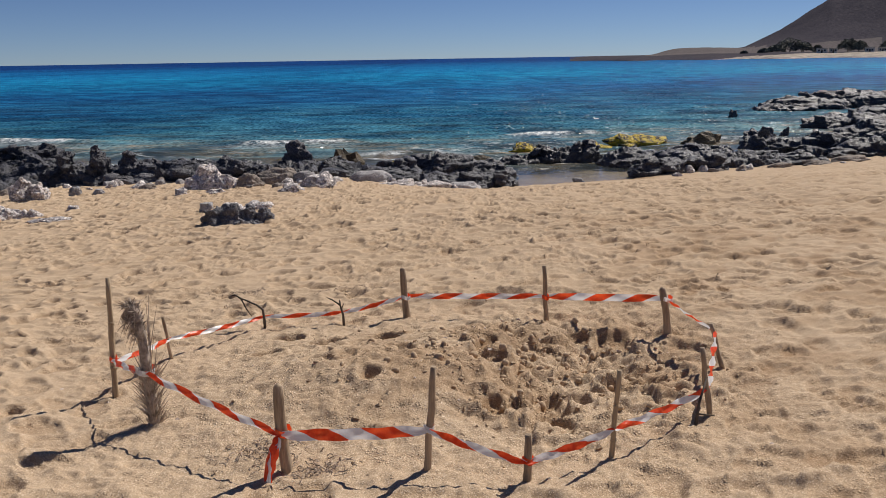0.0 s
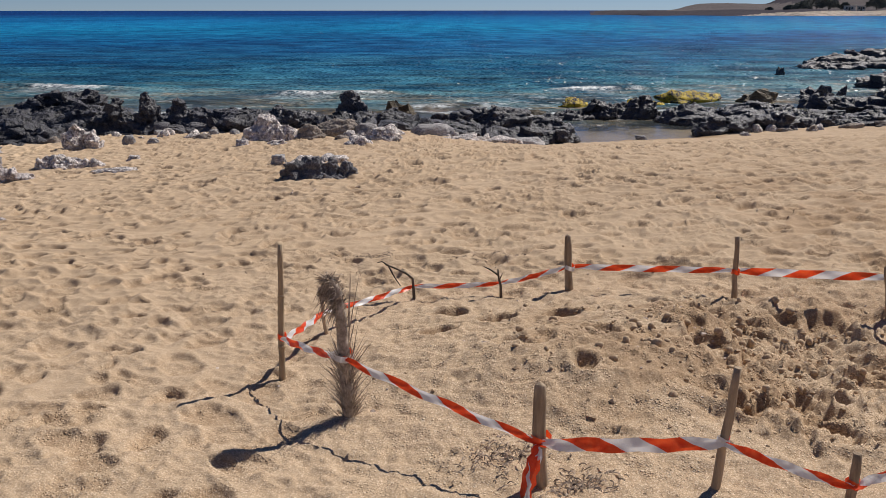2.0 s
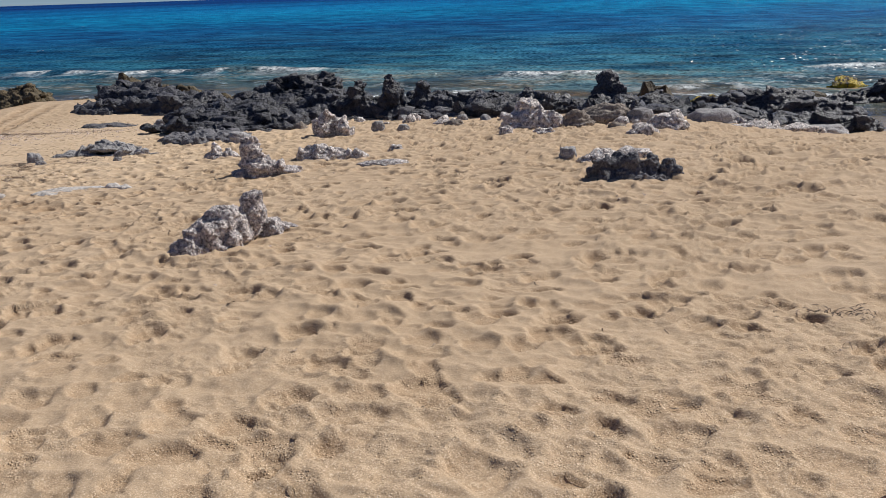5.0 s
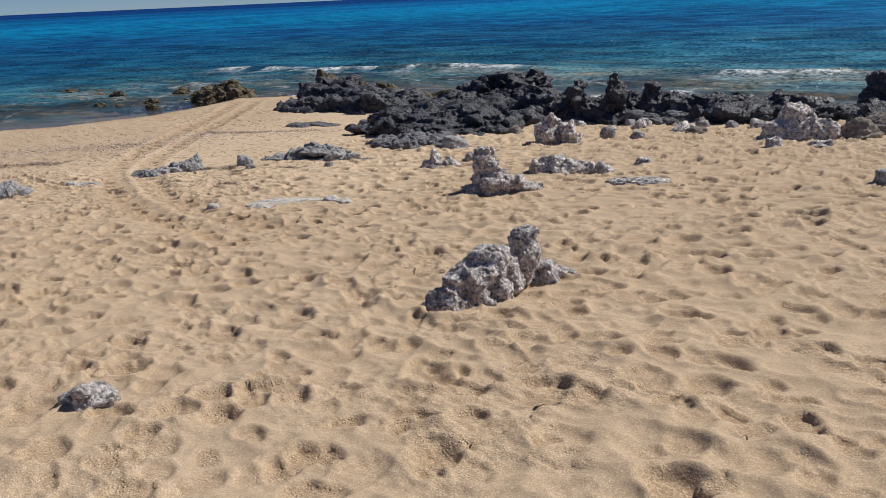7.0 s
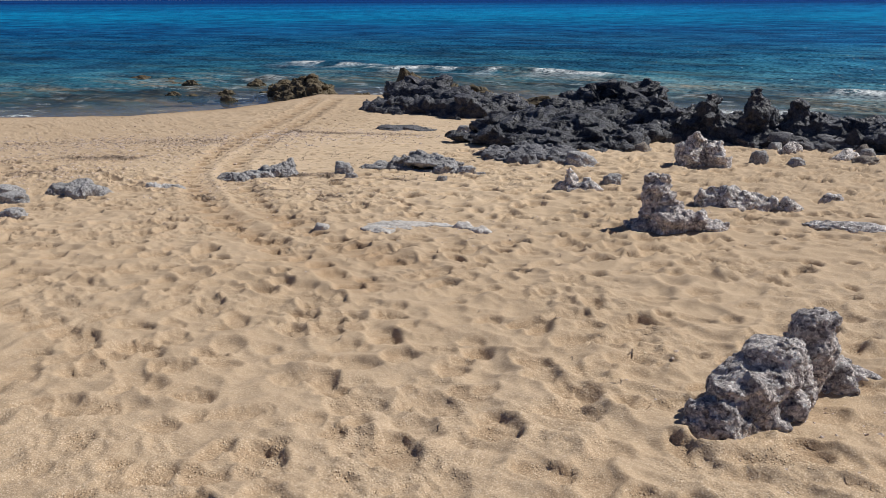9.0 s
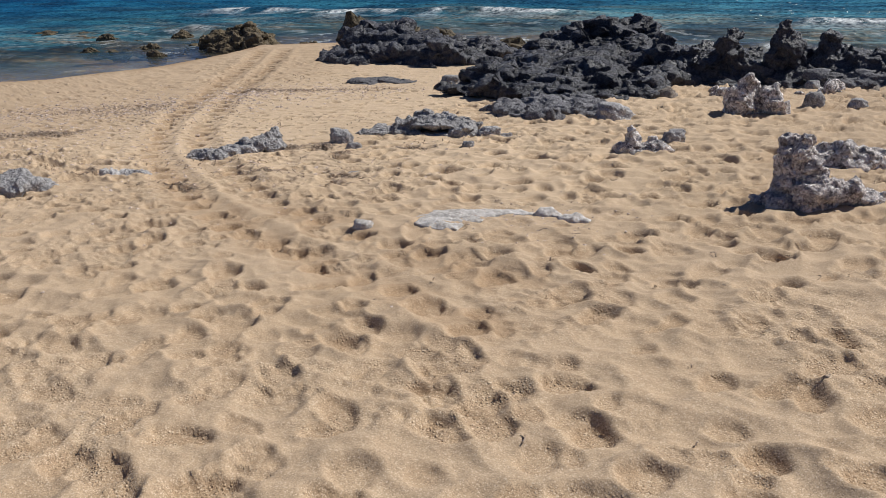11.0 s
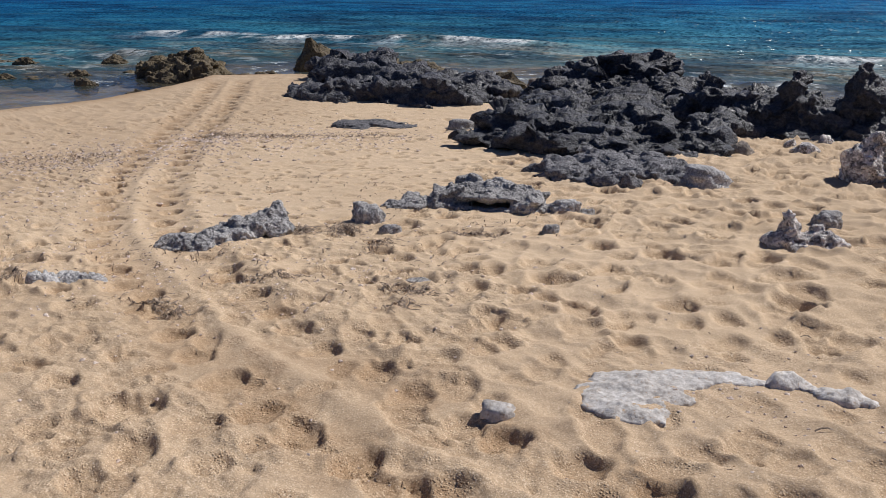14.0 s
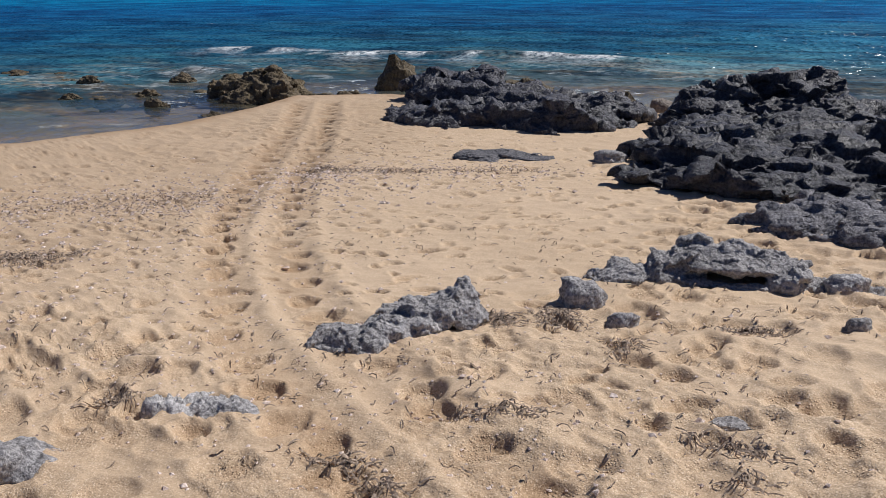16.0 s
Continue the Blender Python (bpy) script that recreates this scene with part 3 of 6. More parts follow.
RELIEF[dig] += 0.022 * inside[dig] * (fbm(dx * 14, dy * 15, octaves=3, seed=32, gain=0.6, ridged=True) - 0.5)
for n in range(16):
    a, r = rng.uniform(0, 2 * math.pi), math.sqrt(rng.random())
    right = rng.random() < 0.7
    x, y = (0.75 + 0.7 * r * math.cos(a), 4.3 + 0.75 * r * math.sin(a)) if right else (-0.5 + 0.9 * r * math.cos(a), 4.4 + 0.8 * r * math.sin(a))
    stamp(x, y, rng.uniform(0.09, 0.14), rng.uniform(0.06, 0.09), rng.uniform(0, math.pi), rng.uniform(0.03, 0.05), 0.35, 0.5, 0.9, 0.3)
for x, y in ((-0.72, 4.95), (-1.05, 4.75), (-1.0, 5.1), (-0.35, 5.0)):
    stamp(x, y, 0.13, 0.075, 0.3, 0.06, 0.3, 0.4, 0.9, 0.3)

# the track from the water up towards the nest: a smooth middle between two rows of flipper prints
TRACK = [(-17.0, 20.0), (-16.1, 18.2), (-15.25, 16.3), (-14.6, 14.8), (-13.9, 13.4), (-13.25, 12.45), (-12.75, 11.82), (-11.95, 11.1), (-11.3, 10.55), (-10.8, 10.15), (-10.2, 9.8), (-9.75, 9.5), (-8.9, 9.1), (-8.0, 8.65)]
TRODDEN = np.zeros_like(RELIEF)
for k, ((ax, ay), (bx, by)) in enumerate(zip(TRACK, TRACK[1:])):
    length = math.hypot(bx - ax, by - ay)
    tx, ty = (bx - ax) / length, (by - ay) / length
    along = (GXX - ax) * tx + (GYY - ay) * ty
    across = (GYY - ay) * tx - (GXX - ax) * ty
    clear = 0.85 if k < 11 else 0.4
    here = np.exp(-(across / 0.42) ** 6) * ss(-0.15, 0.1, along) * ss(length + 0.15, length - 0.1, along)
    RELIEF *= 1 - clear * here
    TRODDEN = np.maximum(TRODDEN, ss(-0.2, 0.1, along) * ss(length + 0.2, length - 0.1, along) * np.exp(-((np.abs(across) - 0.24) / 0.18) ** 4))
    RELIEF += here * (1.0 if k < 12 else 0.5) * (-0.022 + 0.026 * np.exp(-(across / 0.075) ** 2) + 0.010 * (fbm(GXX * 7, GYY * 7, octaves=3, seed=5) - 0.5))
    # the pushed-up bank along both sides
    RELIEF += ss(-0.1, 0.1, along) * ss(length + 0.1, length - 0.1, along) * 0.016 * (np.exp(-((across - 0.46) / 0.07) ** 2) + 0.6 * np.exp(-((across + 0.46) / 0.07) ** 2)) * (0.4 + 1.1 * fbm(GXX * 3, GYY * 3, octaves=2, seed=6))
    steps = int(length / 0.27)
    for n in range(steps):
        d = (n + 0.5) * length / steps
        for side in (-1, 1):
            o, d = side * (0.25 + rng.uniform(-0.05, 0.05)), d + rng.uniform(-0.05, 0.05)
            stamp(ax + tx * d - ty * o, ay + ty * d + tx * o, rng.uniform(0.10, 0.13), rng.uniform(0.085, 0.11), rng.uniform(-0.6, 0.6) + math.atan2(ty, tx) + 1.1 * side,
                  rng.uniform(0.024, 0.036), 0.45, 0.35, rng.uniform(0.6, 1.0), 0.45)
# fresh deep prints beside the path
for x, y, deep in ((-9.15, 9.75, 0.05), (-8.9, 9.6, 0.05), (-9.9, 9.75, 0.04), (-10.3, 10.6, 0.04), (-11.1, 10.2, 0.045), (-7.9, 9.9, 0.03), (-5.46, 6.5, 0.05), (-5.95, 6.35, 0.04), (-6.1, 6.8, 0.035)):
    stamp(x, y, 0.13, 0.08, rng.uniform(0, 3), 0.42 * deep, 0.4, 0.5, 0.7, 0.2)
settle(2, 0.70, (1 - inside) * (1 - TRODDEN))
crumbly = ss(0.46, 0.60, fbm(GXX * 1.6, GYY * 1.8, octaves=4, seed=98)) * (1 - 0.7 * quiet)
crumbly = np.maximum(crumbly, 0.9 * np.exp(-((GXX / 2.4) ** 6 + ((GYY - 4.2) / 2.0) ** 6)))
RELIEF[core] += crumbly[core] * (0.010 * chips(wx[core], wy[core] * 1.2, 13.0, 82, 1.2) + 0.006 * chips(wx[core], wy[core], 28.0, 83, 1.2))
tread(2200, True)
# small sharp dents in the firmer strip by the ledge
for n in range(420):
    x, y = rng.uniform(-16.5, -10.0), rng.uniform(11.5, 18.5)
    stamp(x, y, rng.uniform(0.05, 0.10), rng.uniform(0.025, 0.045), rng.choice((0.3, 0.6, 2.6)) + rng.normal(0, 0.3), rng.uniform(0.016, 0.028), 0.35, 0.6, 0.9, 0.3)
RELIEF *= 1 - 0.6 * np.exp(-((GXX + 8.75) / 0.75) ** 4 - ((GYY - 10.25) / 0.38) ** 4)
GZ = SMOOTH + RELIEF * on_land
# browner in the fresher prints: coarser damp sand, and shade put into the colour; darker patches right of the nest
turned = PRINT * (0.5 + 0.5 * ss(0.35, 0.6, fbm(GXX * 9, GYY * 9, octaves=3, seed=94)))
patches = ss(0.42, 0.64, fbm(GXX * 2.6, GYY * 3.8, octaves=5, seed=95, gain=0.65)) * ss(0.6, 2.2, GXX) * ss(12.0, 7.0, GYY) * ss(1.0, 2.0, GYY) * ss(9.0, 6.0, GXX)
dug = np.exp(-(((GXX - 0.55) / 1.15) ** 4 + ((GYY - 4.35) / 0.95) ** 4))
DAMP_SHADE = 0.36 * turned + 0.45 * patches + 0.30 * TRODDEN * ss(0.25, 0.5, fbm(GXX * 4, GYY * 4, octaves=4, seed=93)) + 0.55 * dug * ss(0.38, 0.60, fbm(GXX * 2.6, GYY * 3.2, octaves=5, seed=91)) + ss(-0.55, -0.05, OFF + 0.25 * (fbm(GXX * 2, GYY * 2, octaves=3, seed=9) - 0.5)) * (0.75 - 0.5 * ss(0.0, 0.5, OFF))
COARSE = np.clip(0.06 + 0.7 * PRINT + 0.6 * inside + 0.4 * crumbly, 0, 1)
# finer, paler shell sand towards the point
PALE = ss(-6.0, -9.0, GXX) * ss(-15.5, -13.0, GXX) * ss(9.5, 12.0, GYY) * (0.65 + 0.6 * fbm(GXX * 1.5, GYY * 1.5, octaves=4, seed=97))
ground = grid_object("ground", GX, GYY, GZ, SAND, [("damp_shade", np.clip(DAMP_SHADE, 0, 0.8)), ("coarse", COARSE), ("pale", PALE)])
tagged(ground, "pale golden trampled beach sand sloping down to the sea", "sand", kind="structure")


def gz(x, y):
    """The height of the sand at one place."""
    i = int(np.clip(np.searchsorted(GX, x) - 1, 0, len(GX) - 2))
    u = (x - GX[i]) / (GX[i + 1] - GX[i])
    w = y - (ROW0[i] * (1 - u) + ROW0[i + 1] * u)
    j = int(np.clip(np.searchsorted(GV, w) - 1, 0, len(GV) - 2))
    v = (w - GV[j]) / (GV[j + 1] - GV[j])
    return float((GZ[j, i] * (1 - u) + GZ[j, i + 1] * u) * (1 - v) + (GZ[j + 1, i] * (1 - u) + GZ[j + 1, i + 1] * u) * v)


# ---- the sea ----
WX = spread([(-30, 34, 0.22)], -4900, 4900)
WY = spread([(12, 48, 0.17)], -10, 4900)
WXX, WYY = np.meshgrid(WX, WY)
WOFF = shore_distance(WXX, WYY)
calm = ss(0.0, 6.0, WOFF) * ss(200, 60, WOFF)
swell = 0.10 * (fbm(WXX * 0.35, WYY * 1.0, octaves=3, seed=51, ridged=True) - 0.6) + 0.05 * (fbm(WXX * 1.2, WYY * 2.6, octaves=2, seed=61) - 0.5)
SURF = np.zeros_like(WXX)
for x, y, half in ((-15.5, 31.6, 3.0), (-5.2, 30.2, 2.4), (-1.0, 26.0, 1.6), (-20.5, 31.3, 3.0), (-23, 25.5, 1.6), (5.0, 31, 2.2), (10.5, 28.5, 1.8), (-25.5, 32.2, 2.0), (-8.0, 24.0, 1.6)):
    crest = y + 0.5 * np.sin(WXX * 0.5 + x) + 0.8 * (fbm(WXX * 0.6, WYY * 0.1, octaves=3, seed=52) - 0.5)
    SURF += np.exp(-((WXX - x) / half) ** 4) * (np.exp(-((WYY - crest + 0.25) / 0.24) ** 2) + 0.30 * np.exp(-((WYY - crest + 1.1) / 0.6) ** 2))
    swell += 0.14 * np.exp(-((WXX - x) / half) ** 4) * np.exp(-((WYY - crest) / 0.5) ** 2)
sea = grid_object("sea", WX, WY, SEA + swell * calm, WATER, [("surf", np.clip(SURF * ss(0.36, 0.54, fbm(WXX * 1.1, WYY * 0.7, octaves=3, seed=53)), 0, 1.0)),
    ("weed_shade", ss(0.40, 0.60, fbm(WXX * 0.13, WYY * 0.16, octaves=4, seed=81) + 0.30 * ss(-4, -20, WXX) - 0.06 - 0.25 * ss(60, 160, WOFF))), ("depth", np.clip(SEA - land(WXX, WYY), 0, 10)), ("offshore", np.log1p(np.clip(WOFF, 0, 4000)) / math.log(2001))])
tagged(sea, "clear turquoise and deep blue sea with small waves", "sea", kind="structure")


# ---- rocks ----
SPHERES = {}


def sphere(detail):
    if detail not in SPHERES:
        bm = bmesh.new()
        bmesh.ops.create_icosphere(bm, subdivisions=detail, radius=1.0)
        SPHERES[detail] = (np.array([v.co[:] for v in bm.verts]), [[v.index for v in f.verts] for f in bm.faces])
        bm.free()
    return SPHERES[detail]


ROCK_NAMES = {
    "lava": ("lava_rock", "jagged black lava rock on the shore", "rock"),
    "pale": ("pale_rock", "pale grey pitted rock lying on the sand", "rock"),
    "grey": ("grey_rock", "grey weathered rock half buried in sand", "rock"),
    "white": ("white_rock", "low whitish limestone outcrop flush with the sand", "rock"),
    "brown": ("brown_rock", "brown weed-covered rock at the water's edge", "rock"),
    "tan": ("tan_rock", "tan and grey rounded rock among lava", "rock"),
    "dusk": ("grey_rock", "dark grey weathered rock ledge", "rock"),
    "yellow": ("algae_rock", "low rock covered with yellow algae", "rock"),
}
ROCK_SHAPE = {  # broken blocks, their frequency, ridges, pits, pit frequency, faceted
    "lava": (0.55, 3.2, 0.85, 0.16, 9.0, True), "pale": (0.24, 3.6, 0.40, 0.30, 10.0, False), "grey": (0.34, 3.0, 0.45, 0.14, 9.0, False),
    "white": (0.30, 3.0, 0.60, 0.12, 9.0, False), "brown": (0.24, 3.6, 0.55, 0.3, 9.0, True), "tan": (0.26, 2.6, 0.40, 0.12, 9.0, False), "yellow": (0.45, 4.5, 0.9, 0.3, 9.0, False)}
rocks_made = [0]


def rock(style, x, y, w, d, h, lumps=None, turn=15.0, label="", detail=0, name="", sunk=0.12, foot=None, metres=False):
    """One rock: the union of a body and some lumps, seen from its foot, roughened at two scales. w, d, h: its size in metres."""
    rocks_made[0] += 1
    seed = rocks_made[0] * 17
    r = random.Random(seed)
    detail = detail or (3 if w < 0.2 else 4 if w < 0.6 or y > 16 else 5)
    if style == "lava" and y > 27:
        w, d = 1.2 * w, 1.3 * d
    dirs, faces = sphere(detail)
    if lumps is None:
        lumps = [(0, 0, 0, 0.46, 0.46, 0.66)]
        for k in range(7 if style == "lava" else 5):
            a = r.uniform(0, 2 * math.pi)
            q = r.uniform(0.12, 0.30)
            lumps.append((q * math.cos(a), q * math.sin(a), r.uniform(0.0, 0.55), r.uniform(0.14, 0.26), r.uniform(0.14, 0.28), r.uniform(0.25, 0.5)))
    radius = np.full(len(dirs), 1e-3)
    for cx, cy, cz, rx, ry, rz in lumps:
        c, q = np.array((cx, cy, cz)), np.array((rx, ry, rz))
        dd, cc = dirs / q, c / q
        a2, b2, c2 = (dd * dd).sum(1), (dd @ cc), cc @ cc - 1
        disc = b2 * b2 - a2 * c2
        radius = np.maximum(radius, np.where(disc > 0, (b2 + np.sqrt(np.maximum(disc, 0))) / a2, 0))
    p = dirs * radius[:, None] * (1.0 / w if metres else 1.0)
    block, bf, ridge, pit, pf, faceted = ROCK_SHAPE[style]
    o = rocks_made[0] * 3.7
    q = p + (0, 0, o) + 0.12 * np.stack([fbm(p[:, k] * 5 + o, p[:, (k + 1) % 3] * 5, octaves=2, seed=seed + k) - 0.5 for k in range(3)], 1)
    edge, mark = cells(q, bf, seed)
    edge2, mark2 = cells(q, bf * 2.3, seed + 3)
    hole, same = cells(q, pf, seed + 5)
    pebbly = 0.0
    if style in ("pale", "brown"):
        small, size = cells(q, 19.0, seed + 8)
        pebbly = 0.11 * (0.5 - small) * (0.4 + size)
    n1 = fbm(q[:, 0] * 3.2, q[:, 1] * 3.2, q[:, 2] * 2.6, 4, seed, 0.55, True) - 0.62
    p = p * (1 + block * (mark - 0.5) * 0.6 - block * 0.35 * (edge - 0.5) + 0.35 * block * (mark2 - 0.5) + ridge * n1 - pit * np.maximum(0, 0.42 - hole) * (same > 0.45) + pebbly)[:, None]
    if style in ("grey", "white"):  # worn flat on top
        p[:, 2] = -np.log(np.exp(-7 * p[:, 2]) + math.exp(-7 * 0.5)) / 7
    if metres:
        p *= w
        p[:, 2] = np.maximum(p[:, 2] * h / p[:, 2].max(), -sunk)
    up = p[:, 2].max()
    p[:, 2] = p[:, 2] if metres else np.maximum(p[:, 2] / up, -sunk / max(h, 0.05))
    if not metres:
        p[:, 0] /= np.ptp(p[p[:, 2] > 0.02][:, 0])
        p[:, 1] /= max(np.ptp(p[p[:, 2] > 0.02][:, 1]), 0.1)
        p *= (w, d, h)
    a = radians(turn)
    p[:, :2] = p[:, :2] @ np.array(((math.cos(a), math.sin(a)), (-math.sin(a), math.cos(a))))
    me = bpy.data.meshes.new("rock")
    me.from_pydata(p.tolist(), [], faces)
    me.polygons.foreach_set("use_smooth", np.full(len(faces), not faceted))
    me.materials.append(ROCK[style])
    kind, text, category = ROCK_NAMES[style]
    ob = new(name or kind, me)
    if foot is None:
        foot = min(gz(x + u * w * 0.4, y + v * d * 0.4) for u in (-1, 0, 1) for v in (-1, 0, 1))
        foot = max(foot, SEA - 0.12) if foot < SEA else 0.5 * foot + 0.5 * gz(x, y)
    ob.location = (x, y, foot)
    return tagged(ob, label or text, category, "rocks on the sand" if y < 15 else "shore rocks")


def boulder(style, x, y, lumps, label, detail=5, rough=1.0, sunk=0.1, name="", grain=0.014, flat=1.0):
    """A rock of several worn lumps grown into one another; each lump: its middle and its reach in metres from the foot."""
    rocks_made[0] += 1
    seed = 1500 + rocks_made[0] * 11
    tilt = random.Random(seed)
    dirs, faces = sphere(detail)
    verts, polys = [], []
    for cx, cy, cz, rx, ry, rz in lumps:
        reach = np.array((rx, ry, rz))
        turned = np.array(pose(0, 0, 0, tilt.uniform(-28, 28), tilt.uniform(-28, 28), tilt.uniform(0, 90)).to_3x3())
        axes = dirs @ turned
        block = dirs * (0.93 / ((axes ** 4).sum(1) ** 0.25))[:, None] if style != "lava" else dirs
        p = block * reach + (cx, cy, cz)
        out = dirs / reach
        out /= np.linalg.norm(out, axis=1)[:, None]
        size = (rx * ry * rz) ** (1 / 3)
        q = p + 0.05 * np.stack([fbm(p[:, k] * 9 + seed, p[:, (k + 1) % 3] * 9, octaves=2, seed=seed + k) - 0.5 for k in range(3)], 1) + (0, 0, rocks_made[0])
        edge, mark = cells(q, 0.75 / size, seed)
        edge2, mark2 = cells(q, 1.9 / size, seed + 2)
        small, grade = cells(q, 24.0, seed + 4)
        tiny, _ = cells(q, 52.0, seed + 6)
        n1 = fbm(q[:, 0] / size * 0.8, q[:, 1] / size * 0.8, q[:, 2] / size * 0.8, 5, seed, 0.6, True) - 0.6
        push = size * rough * (0.50 * n1 + 0.30 * (mark - 0.5) + 0.12 * (0.5 - edge) + 0.18 * (mark2 - 0.5) + 0.08 * (0.5 - edge2)) + (0.026 if style == "lava" else 0.007) * (0.5 - small) * (0.3 + grade) + 0.010 * (0.5 - tiny)
        if style != "lava":
            push = push * 0.25 + size * rough * (0.44 * facets(q, 0.8 / size, seed + 9, 0.9) + 0.17 * facets(q, 2.2 / size, seed + 10, 1.0)) 
        else:
            push = push * 0.35 + size * rough * (0.34 * facets(q, 0.8 / size, seed + 9, 0.9) + 0.12 * facets(q, 2.2 / size, seed + 10, 0.9))
        p = p + out * push[:, None]
        p[:, 2] = np.maximum(p[:, 2] * flat, -sunk)
        base = sum(len(v) for v in verts)
        verts.append(p)
        polys += [[i + base for i in f] for f in faces]
    me = bpy.data.meshes.new("rock")
    me.from_pydata(np.concatenate(verts).tolist(), [], polys)
    me.polygons.foreach_set("use_smooth", np.ones(len(polys), bool))
    me.materials.append(ROCK[style])
    ob = new(name or ("pale_rock" if style == "crust" else ROCK_NAMES[style][0]), me)
    skin = ob.modifiers.new("skin", "REMESH")
    skin.mode, skin.voxel_size = "VOXEL", grain
    one = bpy.data.meshes.new_from_object(ob.evaluated_get(bpy.context.evaluated_depsgraph_get()))
    ob.modifiers.clear()
    ob.data = one
    if style != "lava":  # gravelly skin
        n = len(one.vertices)
        co, out = np.empty(n * 3, np.float32), np.empty(n * 3, np.float32)
        one.vertices.foreach_get("co", co)
        one.vertex_normals.foreach_get("vector", out)
        co, out = co.reshape(-1, 3).astype(float), out.reshape(-1, 3).astype(float)
        skin = min(1.0, max(m[3] for m in lumps) / 0.16)
        co += out * (skin * (0.007 * facets(co, 17.0, seed + 12, 1.1) + 0.004 * facets(co, 42.0, seed + 13, 1.1)))[:, None]
        one.vertices.foreach_set("co", co.astype(np.float32).ravel())
    one.polygons.foreach_set("use_smooth", np.ones(len(one.polygons), bool))
    ob.location = (x, y, float(land(np.array(x), np.array(y))))
    return tagged(ob, label, "rock", "rocks on the sand" if y < 15 else "shore rocks")


def crag(style, mounds, res, label, feature=1.0, name=""):
    """A mass of broken blocks grown into one another: domes (x, y, reach x, reach y, height) with lumps on them, then cracked into tilted planes."""
    rocks_made[0] += 1
    seed = 2500 + rocks_made[0] * 11
    r = random.Random(seed)
    dirs, faces = sphere(4)
    verts, polys, count, foot = [], [], 0, 9.0
    for cx, cy, rx, ry, h in mounds:
        base = max(float(land(np.array(cx), np.array(cy))), SEA - 0.1)
        foot = min(foot, base)
        lumps = [(cx, cy, base - 0.05 * h, 0.86 * rx, 0.86 * ry, 0.92 * h)]
        for k in range(3 + int(4 * rx)):
            a, q = r.uniform(0, 2 * math.pi), math.sqrt(r.uniform(0.02, 0.95))
            size = r.uniform(0.22, 0.50)
            lumps.append((cx + 0.85 * rx * q * math.cos(a), cy + 0.85 * ry * q * math.sin(a), base + h * math.sqrt(1 - q * q) * r.uniform(0.35, 0.85), size * rx, size * ry, max(h * r.uniform(0.2, 0.45), 0.5 * size * rx)))
        for lx, ly, lz, ax, ay, az in lumps:
            reach = np.array((ax, ay, az))
            size = (ax * ay * az) ** (1 / 3)
            p = dirs * reach + (lx, ly, lz)
            q = p + 0.2 * size * np.stack([fbm(p[:, k] * 2 / size + seed, p[:, (k + 1) % 3] * 2 / size, octaves=2, seed=seed + k) - 0.5 for k in range(3)], 1)
            p = p + dirs * (size * 0.42 * facets(q, 0.75 / size, seed + 9, 0.8))[:, None]
            p[:, 2] = np.maximum(p[:, 2], base - 0.16)
            verts.append(p)
            polys += [[i + count for i in f] for f in faces]
            count += len(p)
    me = bpy.data.meshes.new("rock")
    me.from_pydata(np.concatenate(verts).tolist(), [], polys)
    me.materials.append(ROCK[style])
    ob = new(name or ROCK_NAMES[style][0], me)
    skin = ob.modifiers.new("skin", "REMESH")
    skin.mode, skin.voxel_size = "VOXEL", res
    one = bpy.data.meshes.new_from_object(ob.evaluated_get(bpy.context.evaluated_depsgraph_get()))
    ob.modifiers.clear()
    ob.data = one
    n = len(one.vertices)
    co, out = np.empty(n * 3, np.float32), np.empty(n * 3, np.float32)
    one.vertices.foreach_get("co", co)
    one.vertex_normals.foreach_get("vector", out)
    co, out = co.reshape(-1, 3).astype(float), out.reshape(-1, 3).astype(float)
    q = co + 0.10 * feature * np.stack([fbm(co[:, k] * 4, co[:, (k + 1) % 3] * 4, octaves=3, seed=seed + 30 + k) - 0.5 for k in range(3)], 1)
    small, mark = cells(q, 9.0, seed + 5)
    fold = q * (0.75, 1.2, 1.5)
    push = 0.15 * feature * facets(fold, 1.9 / feature, seed + 20, 1.1) + 0.062 * feature * facets(fold, 4.4 / feature, seed + 21, 1.2) + 0.015 * min(1.0, 1.2 * feature) * facets(q, 11.0, seed + 22, 1.2) - 0.03 * min(1.0, feature) * np.maximum(0.42 - small, 0) * (mark > 0.5)
    push += 0.03 * (fbm(q[:, 0] * 7, q[:, 1] * 7, q[:, 2] * 7, 3, seed + 8, 0.55, True) - 0.6)
    co += out * push[:, None]
    top = max(m[4] for m in mounds)
    co[:, 2] = foot + (co[:, 2] - foot) * np.where(co[:, 2] > foot, top / max(co[:, 2].max() - foot, 0.05), 1.0)
    one.vertices.foreach_set("co", co.astype(np.float32).ravel())
    one.polygons.foreach_set("use_smooth", np.ones(len(one.polygons), bool))
    return tagged(ob, label, "rock", "rocks on the sand" if mounds[0][1] < 15 else "shore rocks")


OUTCROP_SHAPE = {  # ridges, broken blocks, fine lumps, faceted
    "grey": (0.75, 0.24, 0.05, False), "white": (0.6, 0.10, 0.06, False)}


